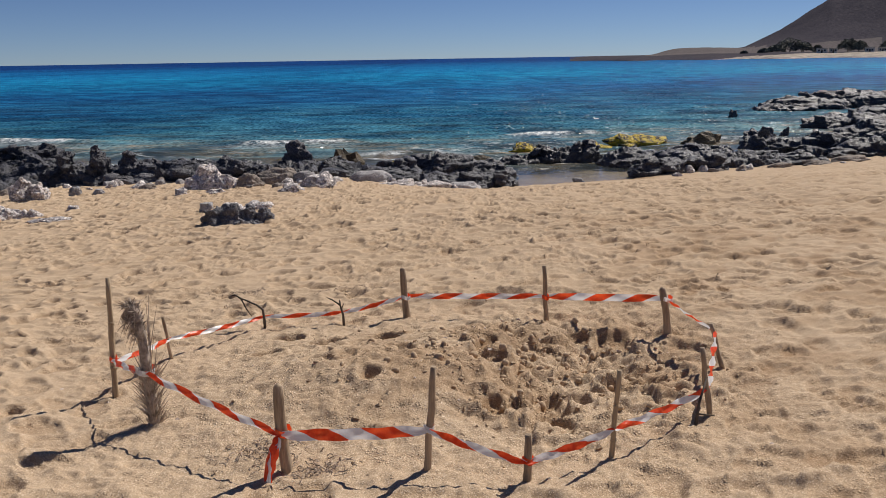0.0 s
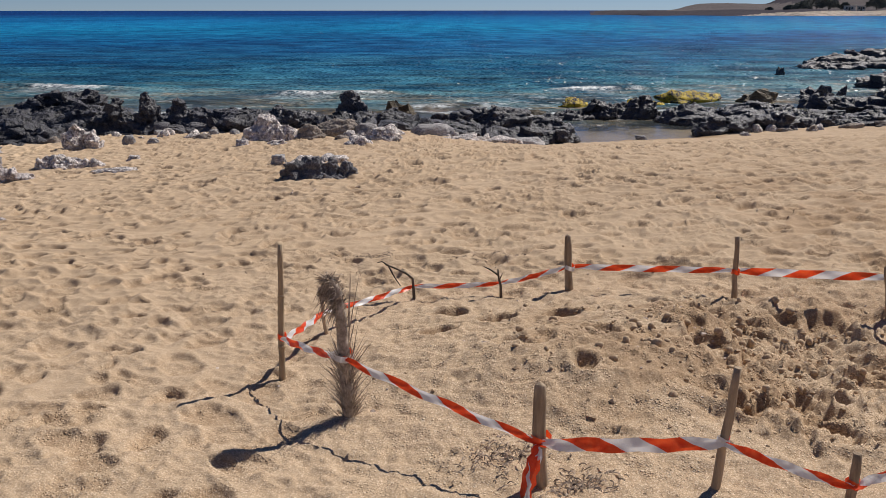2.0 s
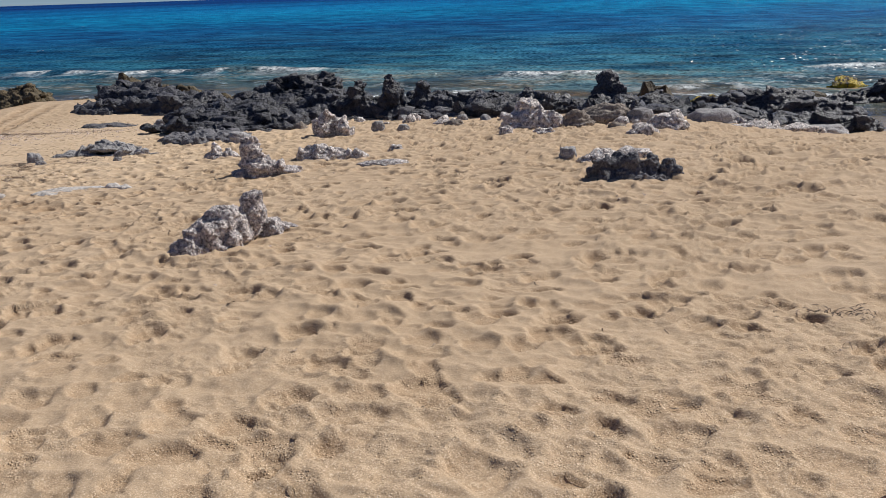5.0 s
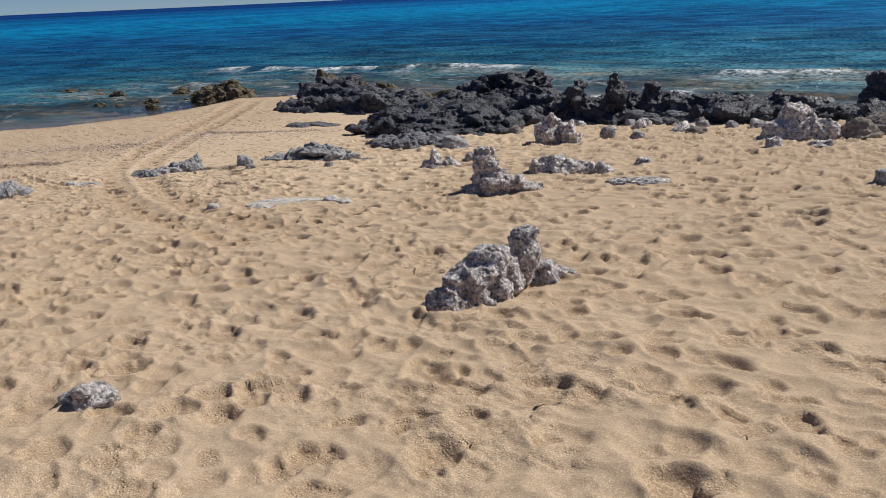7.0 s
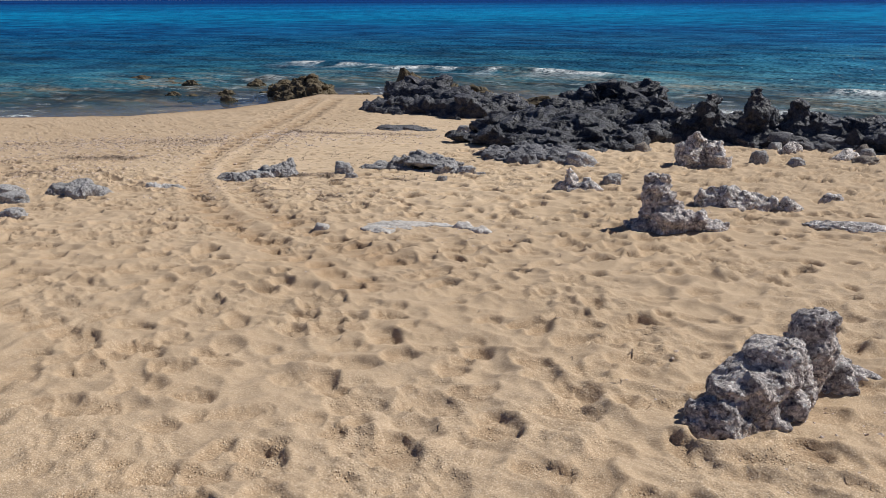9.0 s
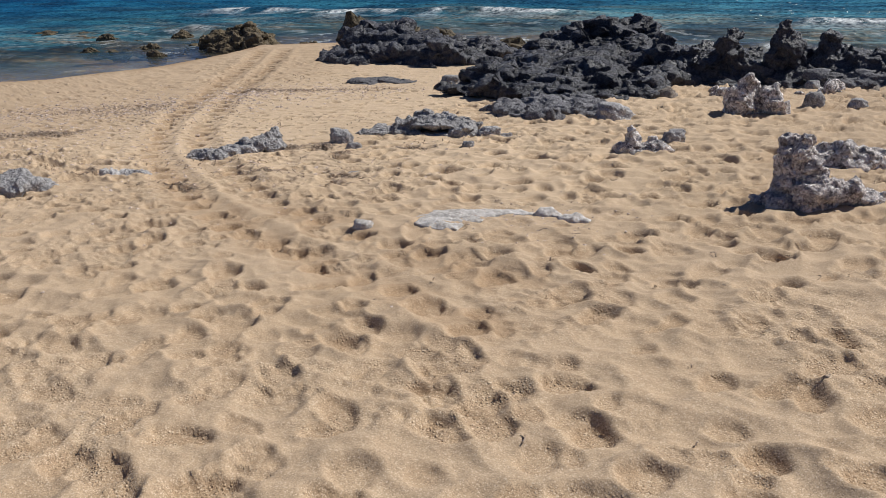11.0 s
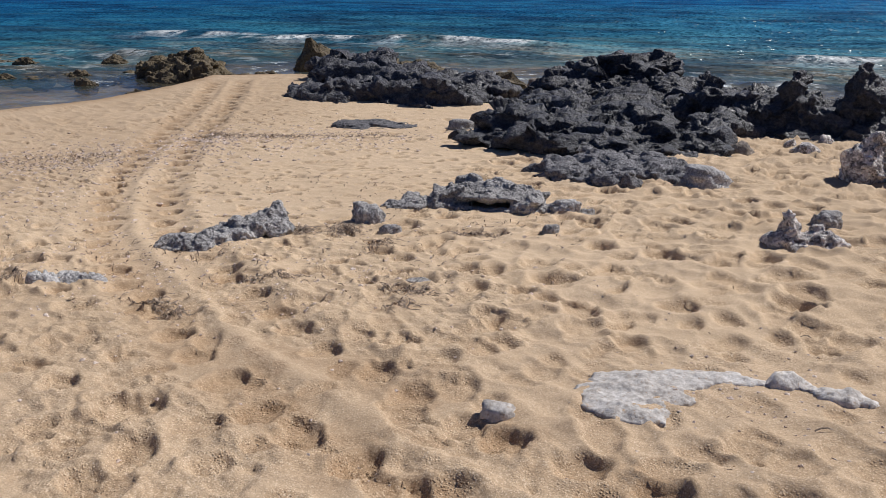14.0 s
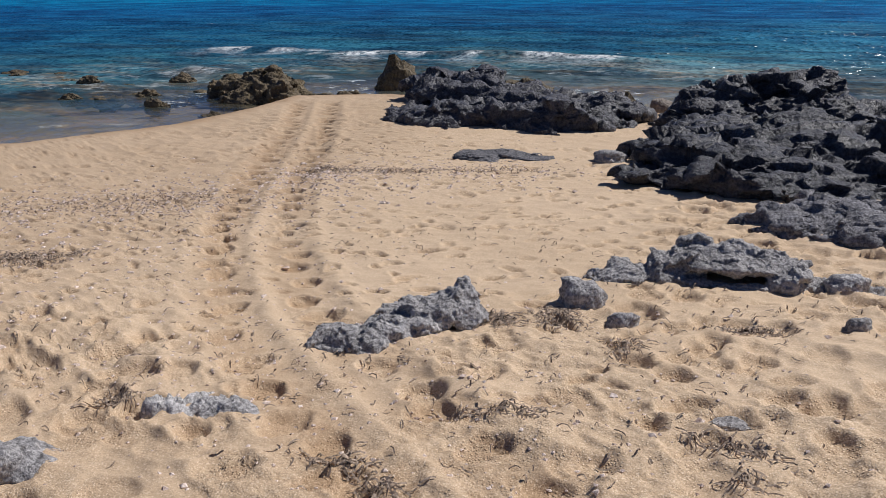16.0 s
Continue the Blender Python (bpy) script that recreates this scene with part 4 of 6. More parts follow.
def outcrop(style, mounds, res, label, feature=1.0, power=0.5, hollows=(), name=""):
    """A rock grown out of the ground: domes (x, y, reach x, reach y, height) melted together, ridged, broken and pitted."""
    if style in ("lava", "brown", "dusk"):
        return crag(style, mounds, res * 1.1, label, feature, name)
    rocks_made[0] += 1
    seed = 900 + rocks_made[0] * 13
    pad = 0.25 * feature
    xs = np.arange(min(m[0] - m[2] for m in mounds) - pad, max(m[0] + m[2] for m in mounds) + pad, res)
    ys = np.arange(min(m[1] - m[3] for m in mounds) - pad, max(m[1] + m[3] for m in mounds) + pad, res)
    X, Y = np.meshgrid(xs, ys)
    f = 1.0 / feature
    wx = X + 0.34 * feature * (fbm(X * 2.1 * f, Y * 2.1 * f, octaves=4, seed=seed) - 0.5)
    wy = Y + 0.34 * feature * (fbm(X * 2.1 * f + 50, Y * 2.1 * f, octaves=4, seed=seed + 1) - 0.5)
    H = np.full(X.shape, -1.0)
    if feature < 0.6:
        k, total = 9.0 / feature, 0.0
        for cx, cy, rx, ry, h in mounds:
            q = ((wx - cx) / rx) ** 2 + ((wy - cy) / ry) ** 2
            total = total + np.exp(k * np.maximum(h * (1 - q ** power), -0.3))
        H = np.log(total) / k
    for cx, cy, rx, ry, h in mounds if feature >= 0.6 else ():
        q = ((wx - cx) / rx) ** 2 + ((wy - cy) / ry) ** 2
        H = np.maximum(H, np.where(q < 1, h * np.maximum(1 - q, 0) ** power, -1.0))
    for cx, cy, rx, ry, h in hollows:
        q = ((X - cx) / rx) ** 2 + ((Y - cy) / ry) ** 2
        H = np.where((q < 1) & (H > 0), np.maximum(H - h * np.maximum(1 - q, 0) ** 0.3, 0.01), H)
    ridge, block, lump, faceted = OUTCROP_SHAPE[style]
    m = np.clip(H / (0.16 * feature), 0, 1)
    P = np.stack([X.ravel(), Y.ravel(), np.maximum(H, 0).ravel()], 1) * f
    n1 = (fbm(P[:, 0] * 1.9, P[:, 1] * 1.9, P[:, 2] * 1.9, 5, seed, 0.58, True) - 0.6).reshape(X.shape)
    e1, k1 = cells(P, 2.6, seed)
    e2, k2 = cells(P, 8.0, seed + 4)
    broken = 0.7 * (k1 - 0.5) + 0.5 * (0.5 - e1)
    if style == "grey":
        wp = P + 0.10 * np.stack([fbm(P[:, k] * 5, P[:, (k + 1) % 3] * 5, octaves=3, seed=seed + 30 + k) - 0.5 for k in range(3)], 1)
        broken = 0.75 * facets(wp, 1.3, seed + 20, 0.8) + 0.34 * facets(wp, 3.0, seed + 21, 0.9) + 0.10 * facets(wp, 7.5, seed + 22, 0.9)
    H = H + m * feature * (ridge * n1 * (0.12 + 0.7 * np.maximum(H, 0) * f) + (block * broken).reshape(X.shape) + (lump * (0.45 - e2) * (0.4 + k2)).reshape(X.shape))
    H = np.where(H > 0, H * max(m[4] for m in mounds) / H.max(), H)
    if style == "white":  # crumbling crust with sand drifted over its low parts
        high = max(m[4] for m in mounds)
        H = H + high * (0.8 * (fbm(X * 7.0, Y * 8.5, octaves=5, seed=seed + 50, gain=0.65, ridged=True) - 0.60) + 0.45 * (fbm(X * 22, Y * 24, octaves=3, seed=seed + 51, gain=0.6) - 0.5))
    if style == "grey":  # eaten-out cavities
        e3, k3 = cells(P + 0.1 * n1.reshape(-1, 1), 3.2, seed + 40)
        eaten = (ss(0.42, 0.26, e3) * (k3 > 0.45)).reshape(X.shape)
        H = np.where(H > 0.01, np.maximum(H * (1 - 0.72 * eaten), 0.01), H)
    lean = np.maximum(H, 0)
    px = X + 0.30 * lean * (fbm(X * 3 * f + 9, Y * 3 * f, lean * 4 * f, 3, seed + 6) - 0.5)
    py = Y + 0.30 * lean * (fbm(X * 3 * f - 9, Y * 3 * f, lean * 4 * f, 3, seed + 7) - 0.5)
    z = np.maximum(land(X, Y), SEA - 0.1) + np.where(H > 0, H, -0.12)
    nx = len(xs)
    keep = ((H[:-1, :-1] > 0) | (H[1:, :-1] > 0) | (H[:-1, 1:] > 0) | (H[1:, 1:] > 0)).ravel()
    i = (np.arange(len(ys) - 1)[:, None] * nx + np.arange(nx - 1)[None, :]).ravel()[keep]
    quads = np.stack([i, i + 1, i + nx + 1, i + nx], 1)
    used, quads = np.unique(quads, return_inverse=True)
    me = bpy.data.meshes.new("rock")
    me.from_pydata(np.stack([px, py, z], -1).reshape(-1, 3)[used].tolist(), [], quads.reshape(-1, 4).tolist())
    me.polygons.foreach_set("use_smooth", np.full(len(me.polygons), not faceted))
    me.materials.append(ROCK[style])
    ob = new(name or ROCK_NAMES[style][0], me)
    return tagged(ob, label, "rock", "rocks on the sand" if mounds[0][1] < 15 else "shore rocks")


# single rocks on the sand
boulder("crust", -5.69, 7.76, [(-0.06, -0.10, 0.05, 0.155, 0.16, 0.20), (-0.14, -0.28, 0.02, 0.12, 0.11, 0.12), (0.0, 0.02, 0.19, 0.12, 0.12, 0.13), (0.12, 0.30, 0.29, 0.09, 0.09, 0.085), (0.12, 0.28, 0.14, 0.10, 0.10, 0.14), (0.05, 0.14, 0.08, 0.12, 0.12, 0.15), (-0.03, -0.06, 0.10, 0.13, 0.14, 0.13),
        (0.19, 0.38, 0.02, 0.14, 0.10, 0.11), (0.28, 0.50, -0.01, 0.13, 0.07, 0.06), (0.08, -0.04, 0.03, 0.09, 0.08, 0.12), (-0.10, -0.19, 0.05, 0.12, 0.13, 0.12), (0.07, -0.17, 0.0, 0.05, 0.045, 0.05)], "leaning pale grey crumbly rock with a knob", grain=0.0065, rough=0.5)
boulder("crust", -6.86, 11.02, [(-0.02, 0.0, 0.05, 0.24, 0.19, 0.15), (-0.14, -0.02, 0.31, 0.11, 0.10, 0.13), (-0.11, -0.01, 0.17, 0.145, 0.13, 0.14), (-0.20, -0.08, 0.0, 0.16, 0.12, 0.09), (0.24, 0.10, 0.0, 0.20, 0.13, 0.10), (-0.19, 0.0, 0.40, 0.05, 0.05, 0.06)],
        "pitted grey rock with an upright horn", grain=0.008, rough=0.9)
boulder("grey", -10.46, 13.12, [(0.0, 0.06, 0.12, 0.34, 0.18, 0.045), (0.02, 0.24, 0.05, 0.40, 0.12, 0.12), (-0.30, 0.06, 0.05, 0.16, 0.16, 0.10), (0.31, 0.02, 0.04, 0.12, 0.16, 0.10), (-0.22, 0.26, 0.14, 0.10, 0.10, 0.09), (0.06, 0.27, 0.13, 0.09, 0.08, 0.07), (-0.48, -0.03, 0.01, 0.22, 0.13, 0.055),
        (-0.64, -0.14, 0.0, 0.18, 0.09, 0.03), (0.48, 0.05, -0.01, 0.14, 0.12, 0.06), (0.66, 0.06, -0.02, 0.16, 0.10, 0.05), (-0.05, -0.10, 0.01, 0.30, 0.05, 0.02)], "grey hollowed ledge with a dark overhang", grain=0.008, rough=0.75, flat=0.80)
boulder("grey", -12.0, 11.90, [(-0.22, -0.28, 0.01, 0.14, 0.12, 0.07), (-0.09, -0.26, 0.0, 0.13, 0.11, 0.06), (-0.02, -0.12, 0.03, 0.13, 0.13, 0.07), (0.08, 0.0, 0.05, 0.13, 0.13, 0.08), (0.19, 0.12, 0.07, 0.12, 0.13, 0.09), (0.24, 0.22, 0.12, 0.08, 0.09, 0.08), (0.23, 0.26, 0.18, 0.04, 0.05, 0.045), (0.30, 0.14, 0.05, 0.07, 0.10, 0.08), (0.02, 0.12, 0.0, 0.20, 0.20, 0.05)],
        "grey ledge edge with a raised tip in the sand", grain=0.0075, rough=0.75, flat=0.85)
outcrop("dusk", [(-9.70, 14.75, 0.70, 0.48, 0.13), (-10.15, 14.62, 0.36, 0.30, 0.08), (-9.22, 14.75, 0.42, 0.34, 0.15), (-9.45, 15.0, 0.4, 0.3, 0.19), (-9.95, 14.95, 0.3, 0.2, 0.17), (-9.85, 14.42, 0.45, 0.32, 0.10)],
        0.02, "broad grey rock ledge at the foot of the lava", 0.42, 1.6)
# the black masses by the track
outcrop("lava", [(-10.20, 16.75, 1.10, 1.00, 0.52), (-10.90, 17.65, 0.72, 0.75, 0.46), (-9.50, 16.45, 0.85, 0.75, 0.40), (-10.90, 16.55, 0.55, 0.55, 0.30), (-11.45, 17.25, 0.38, 0.35, 0.2), (-9.0, 15.9, 0.5, 0.35, 0.2), (-10.35, 16.1, 0.9, 0.70, 0.34), (-11.0, 16.3, 0.6, 0.6, 0.28)],
        0.026, "broad black lava mass lying on the sand", 0.9, 1.25, name="lava_slab")
outcrop("lava", [(-10.00, 20.40, 1.15, 0.85, 0.74), (-10.70, 19.20, 0.85, 0.65, 0.42), (-10.9, 20.6, 0.6, 0.8, 0.5)], 0.028, "high black jagged lava crag at the water", 0.9, 0.8, name="lava_crag")
outcrop("lava", [(-9.30, 19.30, 0.90, 0.80, 0.56), (-9.7, 18.5, 0.8, 0.6, 0.40)], 0.028, "black lava hump below the crag", 0.8, 0.8, name="lava_crag")
outcrop("lava", [(-8.60, 18.10, 0.62, 0.60, 0.66), (-8.15, 17.6, 0.5, 0.5, 0.55), (-8.7, 17.3, 0.5, 0.4, 0.3)], 0.026, "black lava crag with upright points", 0.7, 0.8, name="lava_crag")
outcrop("lava", [(-14.40, 20.20, 1.05, 0.80, 0.50), (-13.60, 19.95, 1.10, 0.70, 0.42), (-12.65, 19.80, 0.90, 0.50, 0.28), (-14.9, 20.8, 0.9, 0.6, 0.6), (-14.2, 19.0, 0.95, 0.60, 0.26), (-13.1, 18.95, 0.95, 0.55, 0.24), (-12.5, 19.15, 0.55, 0.45, 0.20)],
        0.03, "long low black lava slab at the sandy point", 0.8, 1.25, name="lava_slab")
outcrop("brown", [(-20.05, 22.3, 0.65, 0.5, 0.50), (-19.50, 22.25, 0.60, 0.50, 0.66), (-19.0, 22.0, 0.55, 0.45, 0.74), (-18.55, 21.55, 0.45, 0.40, 0.55), (-19.3, 21.8, 0.8, 0.5, 0.35)], 0.024, "brown weed-covered crag in the water", 0.5, 1.1)
boulder("pale", -6.60, 12.25, [(-0.12, 0.0, 0.03, 0.20, 0.17, 0.13), (0.12, 0.03, 0.02, 0.22, 0.16, 0.13), (0.28, 0.05, 0.0, 0.12, 0.1, 0.08)], "low pale rock beside the horned one")
rock("pale", -6.11, 12.32, 0.25, 0.19, 0.14)
rock("pale", -5.79, 12.93, 0.24, 0.17, 0.10)
rock("pale", -5.55, 11.66, 0.78, 0.24, 0.08, turn=-8, label="long flat pale rock in the sand")
boulder("pale", -8.22, 12.58, [(0.0, 0.0, 0.01, 0.20, 0.13, 0.07), (-0.09, 0.0, 0.09, 0.06, 0.07, 0.10), (-0.11, 0.0, 0.17, 0.03, 0.035, 0.06), (0.09, 0.01, 0.05, 0.08, 0.08, 0.06), (0.17, -0.03, 0.02, 0.10, 0.06, 0.06), (-0.16, -0.02, 0.0, 0.09, 0.08, 0.06)], "whitish peaked rock on the sand", 4, grain=0.009)
rock("grey", -8.02, 13.10, 0.22, 0.18, 0.13)
boulder("pale", -7.40, 14.80, [(-0.16, 0.0, 0.08, 0.15, 0.14, 0.17), (-0.11, 0.02, 0.28, 0.11, 0.11, 0.12), (-0.22, -0.02, 0.2, 0.08, 0.08, 0.1), (0.17, 0.03, 0.07, 0.13, 0.13, 0.16), (0.14, 0.02, 0.20, 0.10, 0.10, 0.10), (0.02, 0.05, 0.06, 0.12, 0.1, 0.13)], "pale double-topped boulder on the sand", rough=1.3)
rock("pale", -6.87, 5.80, 0.30, 0.20, 0.11)
boulder("dusk", -2.55, 10.50, [(-0.34, 0.0, 0.03, 0.15, 0.14, 0.13), (-0.24, 0.02, 0.10, 0.10, 0.10, 0.12), (-0.08, -0.02, 0.05, 0.15, 0.12, 0.14), (-0.06, 0.0, 0.15, 0.06, 0.08, 0.09), (0.10, 0.0, 0.04, 0.10, 0.10, 0.11), (0.14, 0.02, 0.14, 0.05, 0.06, 0.10), (0.32, 0.05, 0.03, 0.12, 0.10, 0.11), (0.30, 0.05, 0.12, 0.05, 0.06, 0.07), (0.02, -0.12, 0.0, 0.28, 0.09, 0.05)],
        "low dark jagged rock standing alone in the sand", grain=0.009, rough=1.3)
rock("pale", -2.95, 11.60, 0.62, 0.34, 0.15, label="low pale rubble behind the dark rock")
rock("pale", -2.60, 11.90, 0.50, 0.30, 0.12)
rock("grey", -3.35, 11.85, 0.22, 0.16, 0.12)
rock("pale", -2.47, 14.0, 0.48, 0.34, 0.16)
rock("grey", -6.81, 15.4, 0.24, 0.18, 0.17)
rock("grey", -6.36, 15.4, 0.22, 0.15, 0.09)
rock("tan", -5.6, 15.9, 0.35, 0.22, 0.10)
# the grey ledge that breaks through the sand
rock("grey", -11.19, 12.47, 0.27, 0.21, 0.15, turn=0, label="grey rock with a dark hollow side")
rock("grey", -10.94, 12.26, 0.17, 0.12, 0.08)
outcrop("grey", [(-12.36, 10.80, 0.20, 0.12, 0.06), (-12.56, 10.70, 0.10, 0.08, 0.075)], 0.01, "flat grey slab level with the sand", 0.2, 1.3)
boulder("grey", -12.98, 10.10, [(0.0, 0.0, 0.0, 0.26, 0.17, 0.12), (-0.22, -0.06, 0.0, 0.16, 0.13, 0.09), (0.22, 0.10, 0.0, 0.16, 0.11, 0.05)], "low grey dome of rock in the sand", grain=0.009, rough=0.6)
rock("grey", -13.72, 9.72, 0.45, 0.30, 0.13)
rock("grey", -9.84, 12.50, 0.12, 0.09, 0.06)
rock("grey", -10.42, 11.32, 0.20, 0.12, 0.03)
rock("grey", -8.84, 14.37, 0.46, 0.34, 0.18, [(0, 0, 0, 0.45, 0.4, 0.5), (-0.12, 0, 0.3, 0.3, 0.35, 0.55), (0.3, 0, 0, 0.2, 0.3, 0.35)])
rock("tan", -8.51, 16.07, 0.33, 0.24, 0.14)
rock("grey", -9.84, 13.12, 0.25, 0.18, 0.11)
outcrop("dusk", [(-12.97, 16.84, 0.42, 0.36, 0.06), (-12.6, 16.9, 0.3, 0.2, 0.05)], 0.02, "flat dark grey rock patch in the sand", 0.3, 1.2)
rock("grey", -11.78, 16.9, 0.36, 0.28, 0.12)
rock("grey", -13.18, 9.46, 0.34, 0.24, 0.12)
rock("grey", -12.55, 9.02, 0.28, 0.20, 0.08)

outcrop("white", [(-9.12, 10.12, 0.16, 0.17, 0.024), (-8.98, 10.27, 0.17, 0.07, 0.018), (-8.74, 10.39, 0.26, 0.055, 0.016), (-9.05, 9.98, 0.12, 0.07, 0.032), (-8.9, 10.12, 0.07, 0.05, 0.014)], 0.010, "flat whitish limestone patch level with the sand", 0.3, 1.2)
outcrop("white", [(-8.47, 10.40, 0.09, 0.06, 0.05), (-8.26, 10.32, 0.13, 0.07, 0.038)], 0.010, "flat whitish limestone patch level with the sand", 0.3, 1.2)
rock("white", -9.56, 9.84, 0.14, 0.10, 0.06, sunk=0.05)
# the black mass by the track
rock("brown", -10.95, 21.50, 0.75, 0.55, 0.87)
rock("brown", -17.42, 24.30, 0.95, 0.7, 0.85)
outcrop("brown", [(-18.45, 22.15, 0.5, 0.3, 0.32), (-17.7, 22.25, 0.55, 0.3, 0.30), (-16.9, 22.2, 0.6, 0.35, 0.30), (-16.1, 22.2, 0.5, 0.35, 0.34)], 0.03, "low brown weedy ledge behind the sandy point", 0.5, 2.0)
outcrop("brown", [(-21.7, 21.9, 0.8, 0.35, 0.15), (-22.6, 21.2, 0.7, 0.3, 0.14), (-21.0, 22.5, 0.6, 0.25, 0.15)], 0.04, "brown reef awash at the water's edge", 0.5, 1.5)
outcrop("brown", [(-25.4, 23.8, 1.3, 0.4, 0.16), (-23.8, 23.2, 0.9, 0.3, 0.15), (-27.2, 24.3, 1.2, 0.4, 0.15)], 0.05, "brown reef awash off the point", 0.6, 1.2)
rock("brown", -15.6, 22.6, 1.2, 0.6, 0.55)
outcrop("brown", [(-15.0, 21.35, 0.7, 0.35, 0.52), (-14.1, 21.35, 0.7, 0.35, 0.54), (-13.2, 21.2, 0.7, 0.35, 0.46)], 0.03, "brown weathered crest behind the lava slab", 0.55, 1.1)
rock("brown", -12.81, 22.30, 1.9, 1.1, 0.52)
rock("tan", -11.6, 21.7, 0.9, 0.6, 0.5)
# the middle of the rocky belt
boulder("lava", -7.16, 17.50, [(0.0, 0.0, 0.15, 0.26, 0.24, 0.30), (-0.04, 0.0, 0.52, 0.17, 0.17, 0.28), (0.16, 0.03, 0.35, 0.12, 0.14, 0.25), (0.22, -0.03, 0.1, 0.2, 0.16, 0.16)], "upright dark rock pillar with a lighter flank", rough=1.7)
boulder("lava", -7.95, 17.60, [(0.0, 0.0, 0.15, 0.28, 0.24, 0.28), (0.06, 0.0, 0.45, 0.14, 0.15, 0.24), (-0.25, 0.0, 0.12, 0.2, 0.2, 0.22), (0.35, -0.1, 0.1, 0.3, 0.2, 0.24)], "dark jagged rock beside the pillar", rough=1.7)
boulder("lava", -6.55, 17.75, [(-0.05, 0.0, 0.15, 0.24, 0.22, 0.26), (-0.08, 0.02, 0.45, 0.14, 0.14, 0.22), (0.30, 0.03, 0.14, 0.32, 0.24, 0.26), (0.6, 0.0, 0.08, 0.25, 0.2, 0.2)], "dark lava rock with one sharp point", rough=1.7)
outcrop("dusk", [(-6.6, 17.25, 0.5, 0.3, 0.2), (-6.1, 17.3, 0.4, 0.3, 0.25)], 0.02, "grey smooth-faced rock below the lava", 0.5, 1.4)
outcrop("lava", [(-7.5, 18.15, 0.9, 0.8, 0.42), (-6.4, 18.4, 0.9, 0.8, 0.44), (-8.1, 18.4, 0.6, 0.8, 0.5)], 0.026, "low dark lava behind the pillars", 0.7, 0.8)
outcrop("lava", [(-5.40, 17.85, 0.70, 0.50, 0.46), (-5.15, 17.25, 0.50, 0.35, 0.26), (-4.70, 18.00, 0.70, 0.50, 0.38), (-4.25, 17.55, 0.60, 0.45, 0.30)], 0.024, "low black jagged lava ridge in the belt", 0.7, 0.8)
boulder("lava", -3.10, 18.50, [(0.0, 0.0, 0.12, 0.32, 0.28, 0.28), (-0.03, 0.0, 0.36, 0.24, 0.21, 0.28), (-0.05, 0.0, 0.56, 0.17, 0.16, 0.13), (0.14, 0.0, 0.28, 0.17, 0.18, 0.2)], "tall black lava rock standing above the belt", rough=1.0)
outcrop("lava", [(-2.30, 18.20, 0.70, 0.50, 0.34), (-3.70, 17.70, 0.60, 0.50, 0.28), (-3.0, 17.9, 0.5, 0.4, 0.26)], 0.022, "low jagged lava beside the tall rock", 0.6, 0.8)
outcrop("lava", [(-1.50, 17.70, 0.85, 0.60, 0.40), (-0.60, 18.00, 0.90, 0.60, 0.44), (-0.95, 17.10, 0.60, 0.40, 0.26)], 0.026, "broad black lava rock in the belt", 0.8, 0.8)
outcrop("lava", [(0.60, 18.45, 0.75, 0.50, 0.50), (1.35, 18.95, 0.50, 0.50, 0.46), (0.2, 17.9, 0.5, 0.35, 0.25)], 0.026, "broken black lava rock beside the pool", 0.7, 0.8)
outcrop("lava", [(0.36, 20.20, 1.15, 0.75, 0.80), (-0.90, 19.60, 0.90, 0.60, 0.46), (1.30, 20.60, 0.80, 0.55, 0.55)], 0.03, "dark lava mass behind the belt", 0.8, 0.8)
# round the far side of the pool
outcrop("lava", [(2.30, 22.90, 0.60, 0.40, 0.30), (3.15, 23.20, 0.60, 0.45, 0.60), (4.30, 23.10, 0.45, 0.40, 0.72), (3.7, 23.3, 0.7, 0.4, 0.35)], 0.026, "dark peaked lava rocks behind the pool", 0.6, 0.6)
outcrop("lava", [(5.28, 20.10, 0.42, 0.42, 0.48), (5.85, 20.25, 0.50, 0.45, 0.50), (6.60, 20.70, 0.90, 0.60, 0.48), (7.80, 21.00, 0.90, 0.60, 0.42)], 0.028, "black lava bank at the pool's side", 0.7, 0.8)
outcrop("lava", [(5.60, 22.40, 1.10, 0.90, 0.56), (6.90, 21.90, 1.20, 0.70, 0.48), (7.60, 23.50, 1.40, 1.00, 0.60)], 0.034, "broad furrowed black lava mass", 0.8, 0.8)
outcrop("lava", [(9.00, 22.40, 1.20, 0.80, 0.50), (9.20, 20.90, 1.00, 0.50, 0.36), (10.60, 22.00, 1.00, 0.70, 0.44)], 0.034, "broad furrowed black lava mass", 0.8, 0.8)
outcrop("lava", [(11.20, 24.00, 1.20, 0.90, 0.86), (12.20, 22.40, 1.30, 0.90, 0.56), (13.20, 25.00, 1.50, 1.00, 1.05), (10.3, 25.6, 0.8, 0.6, 0.6)], 0.04, "high black lava bank at the bay", 0.9, 0.8)
boulder("pale", -4.15, 15.25, [(-0.16, 0.0, 0.08, 0.30, 0.26, 0.22), (-0.12, 0.02, 0.28, 0.16, 0.16, 0.14), (0.20, 0.02, 0.05, 0.28, 0.22, 0.18), (-0.42, -0.12, 0.0, 0.12, 0.12, 0.12), (0.1, -0.15, 0.0, 0.2, 0.14, 0.12)], "pale crusted boulder at the rocks' edge")
rock("tan", -3.51, 15.30, 0.68, 0.5, 0.30)
rock("tan", -3.05, 15.80, 0.88, 0.62, 0.32)
rock("grey", -2.49, 15.70, 0.50, 0.38, 0.24)
rock("pale", -2.13, 14.75, 0.70, 0.5, 0.28)
rock("brown", -2.19, 20.50, 1.15, 0.8, 0.90)
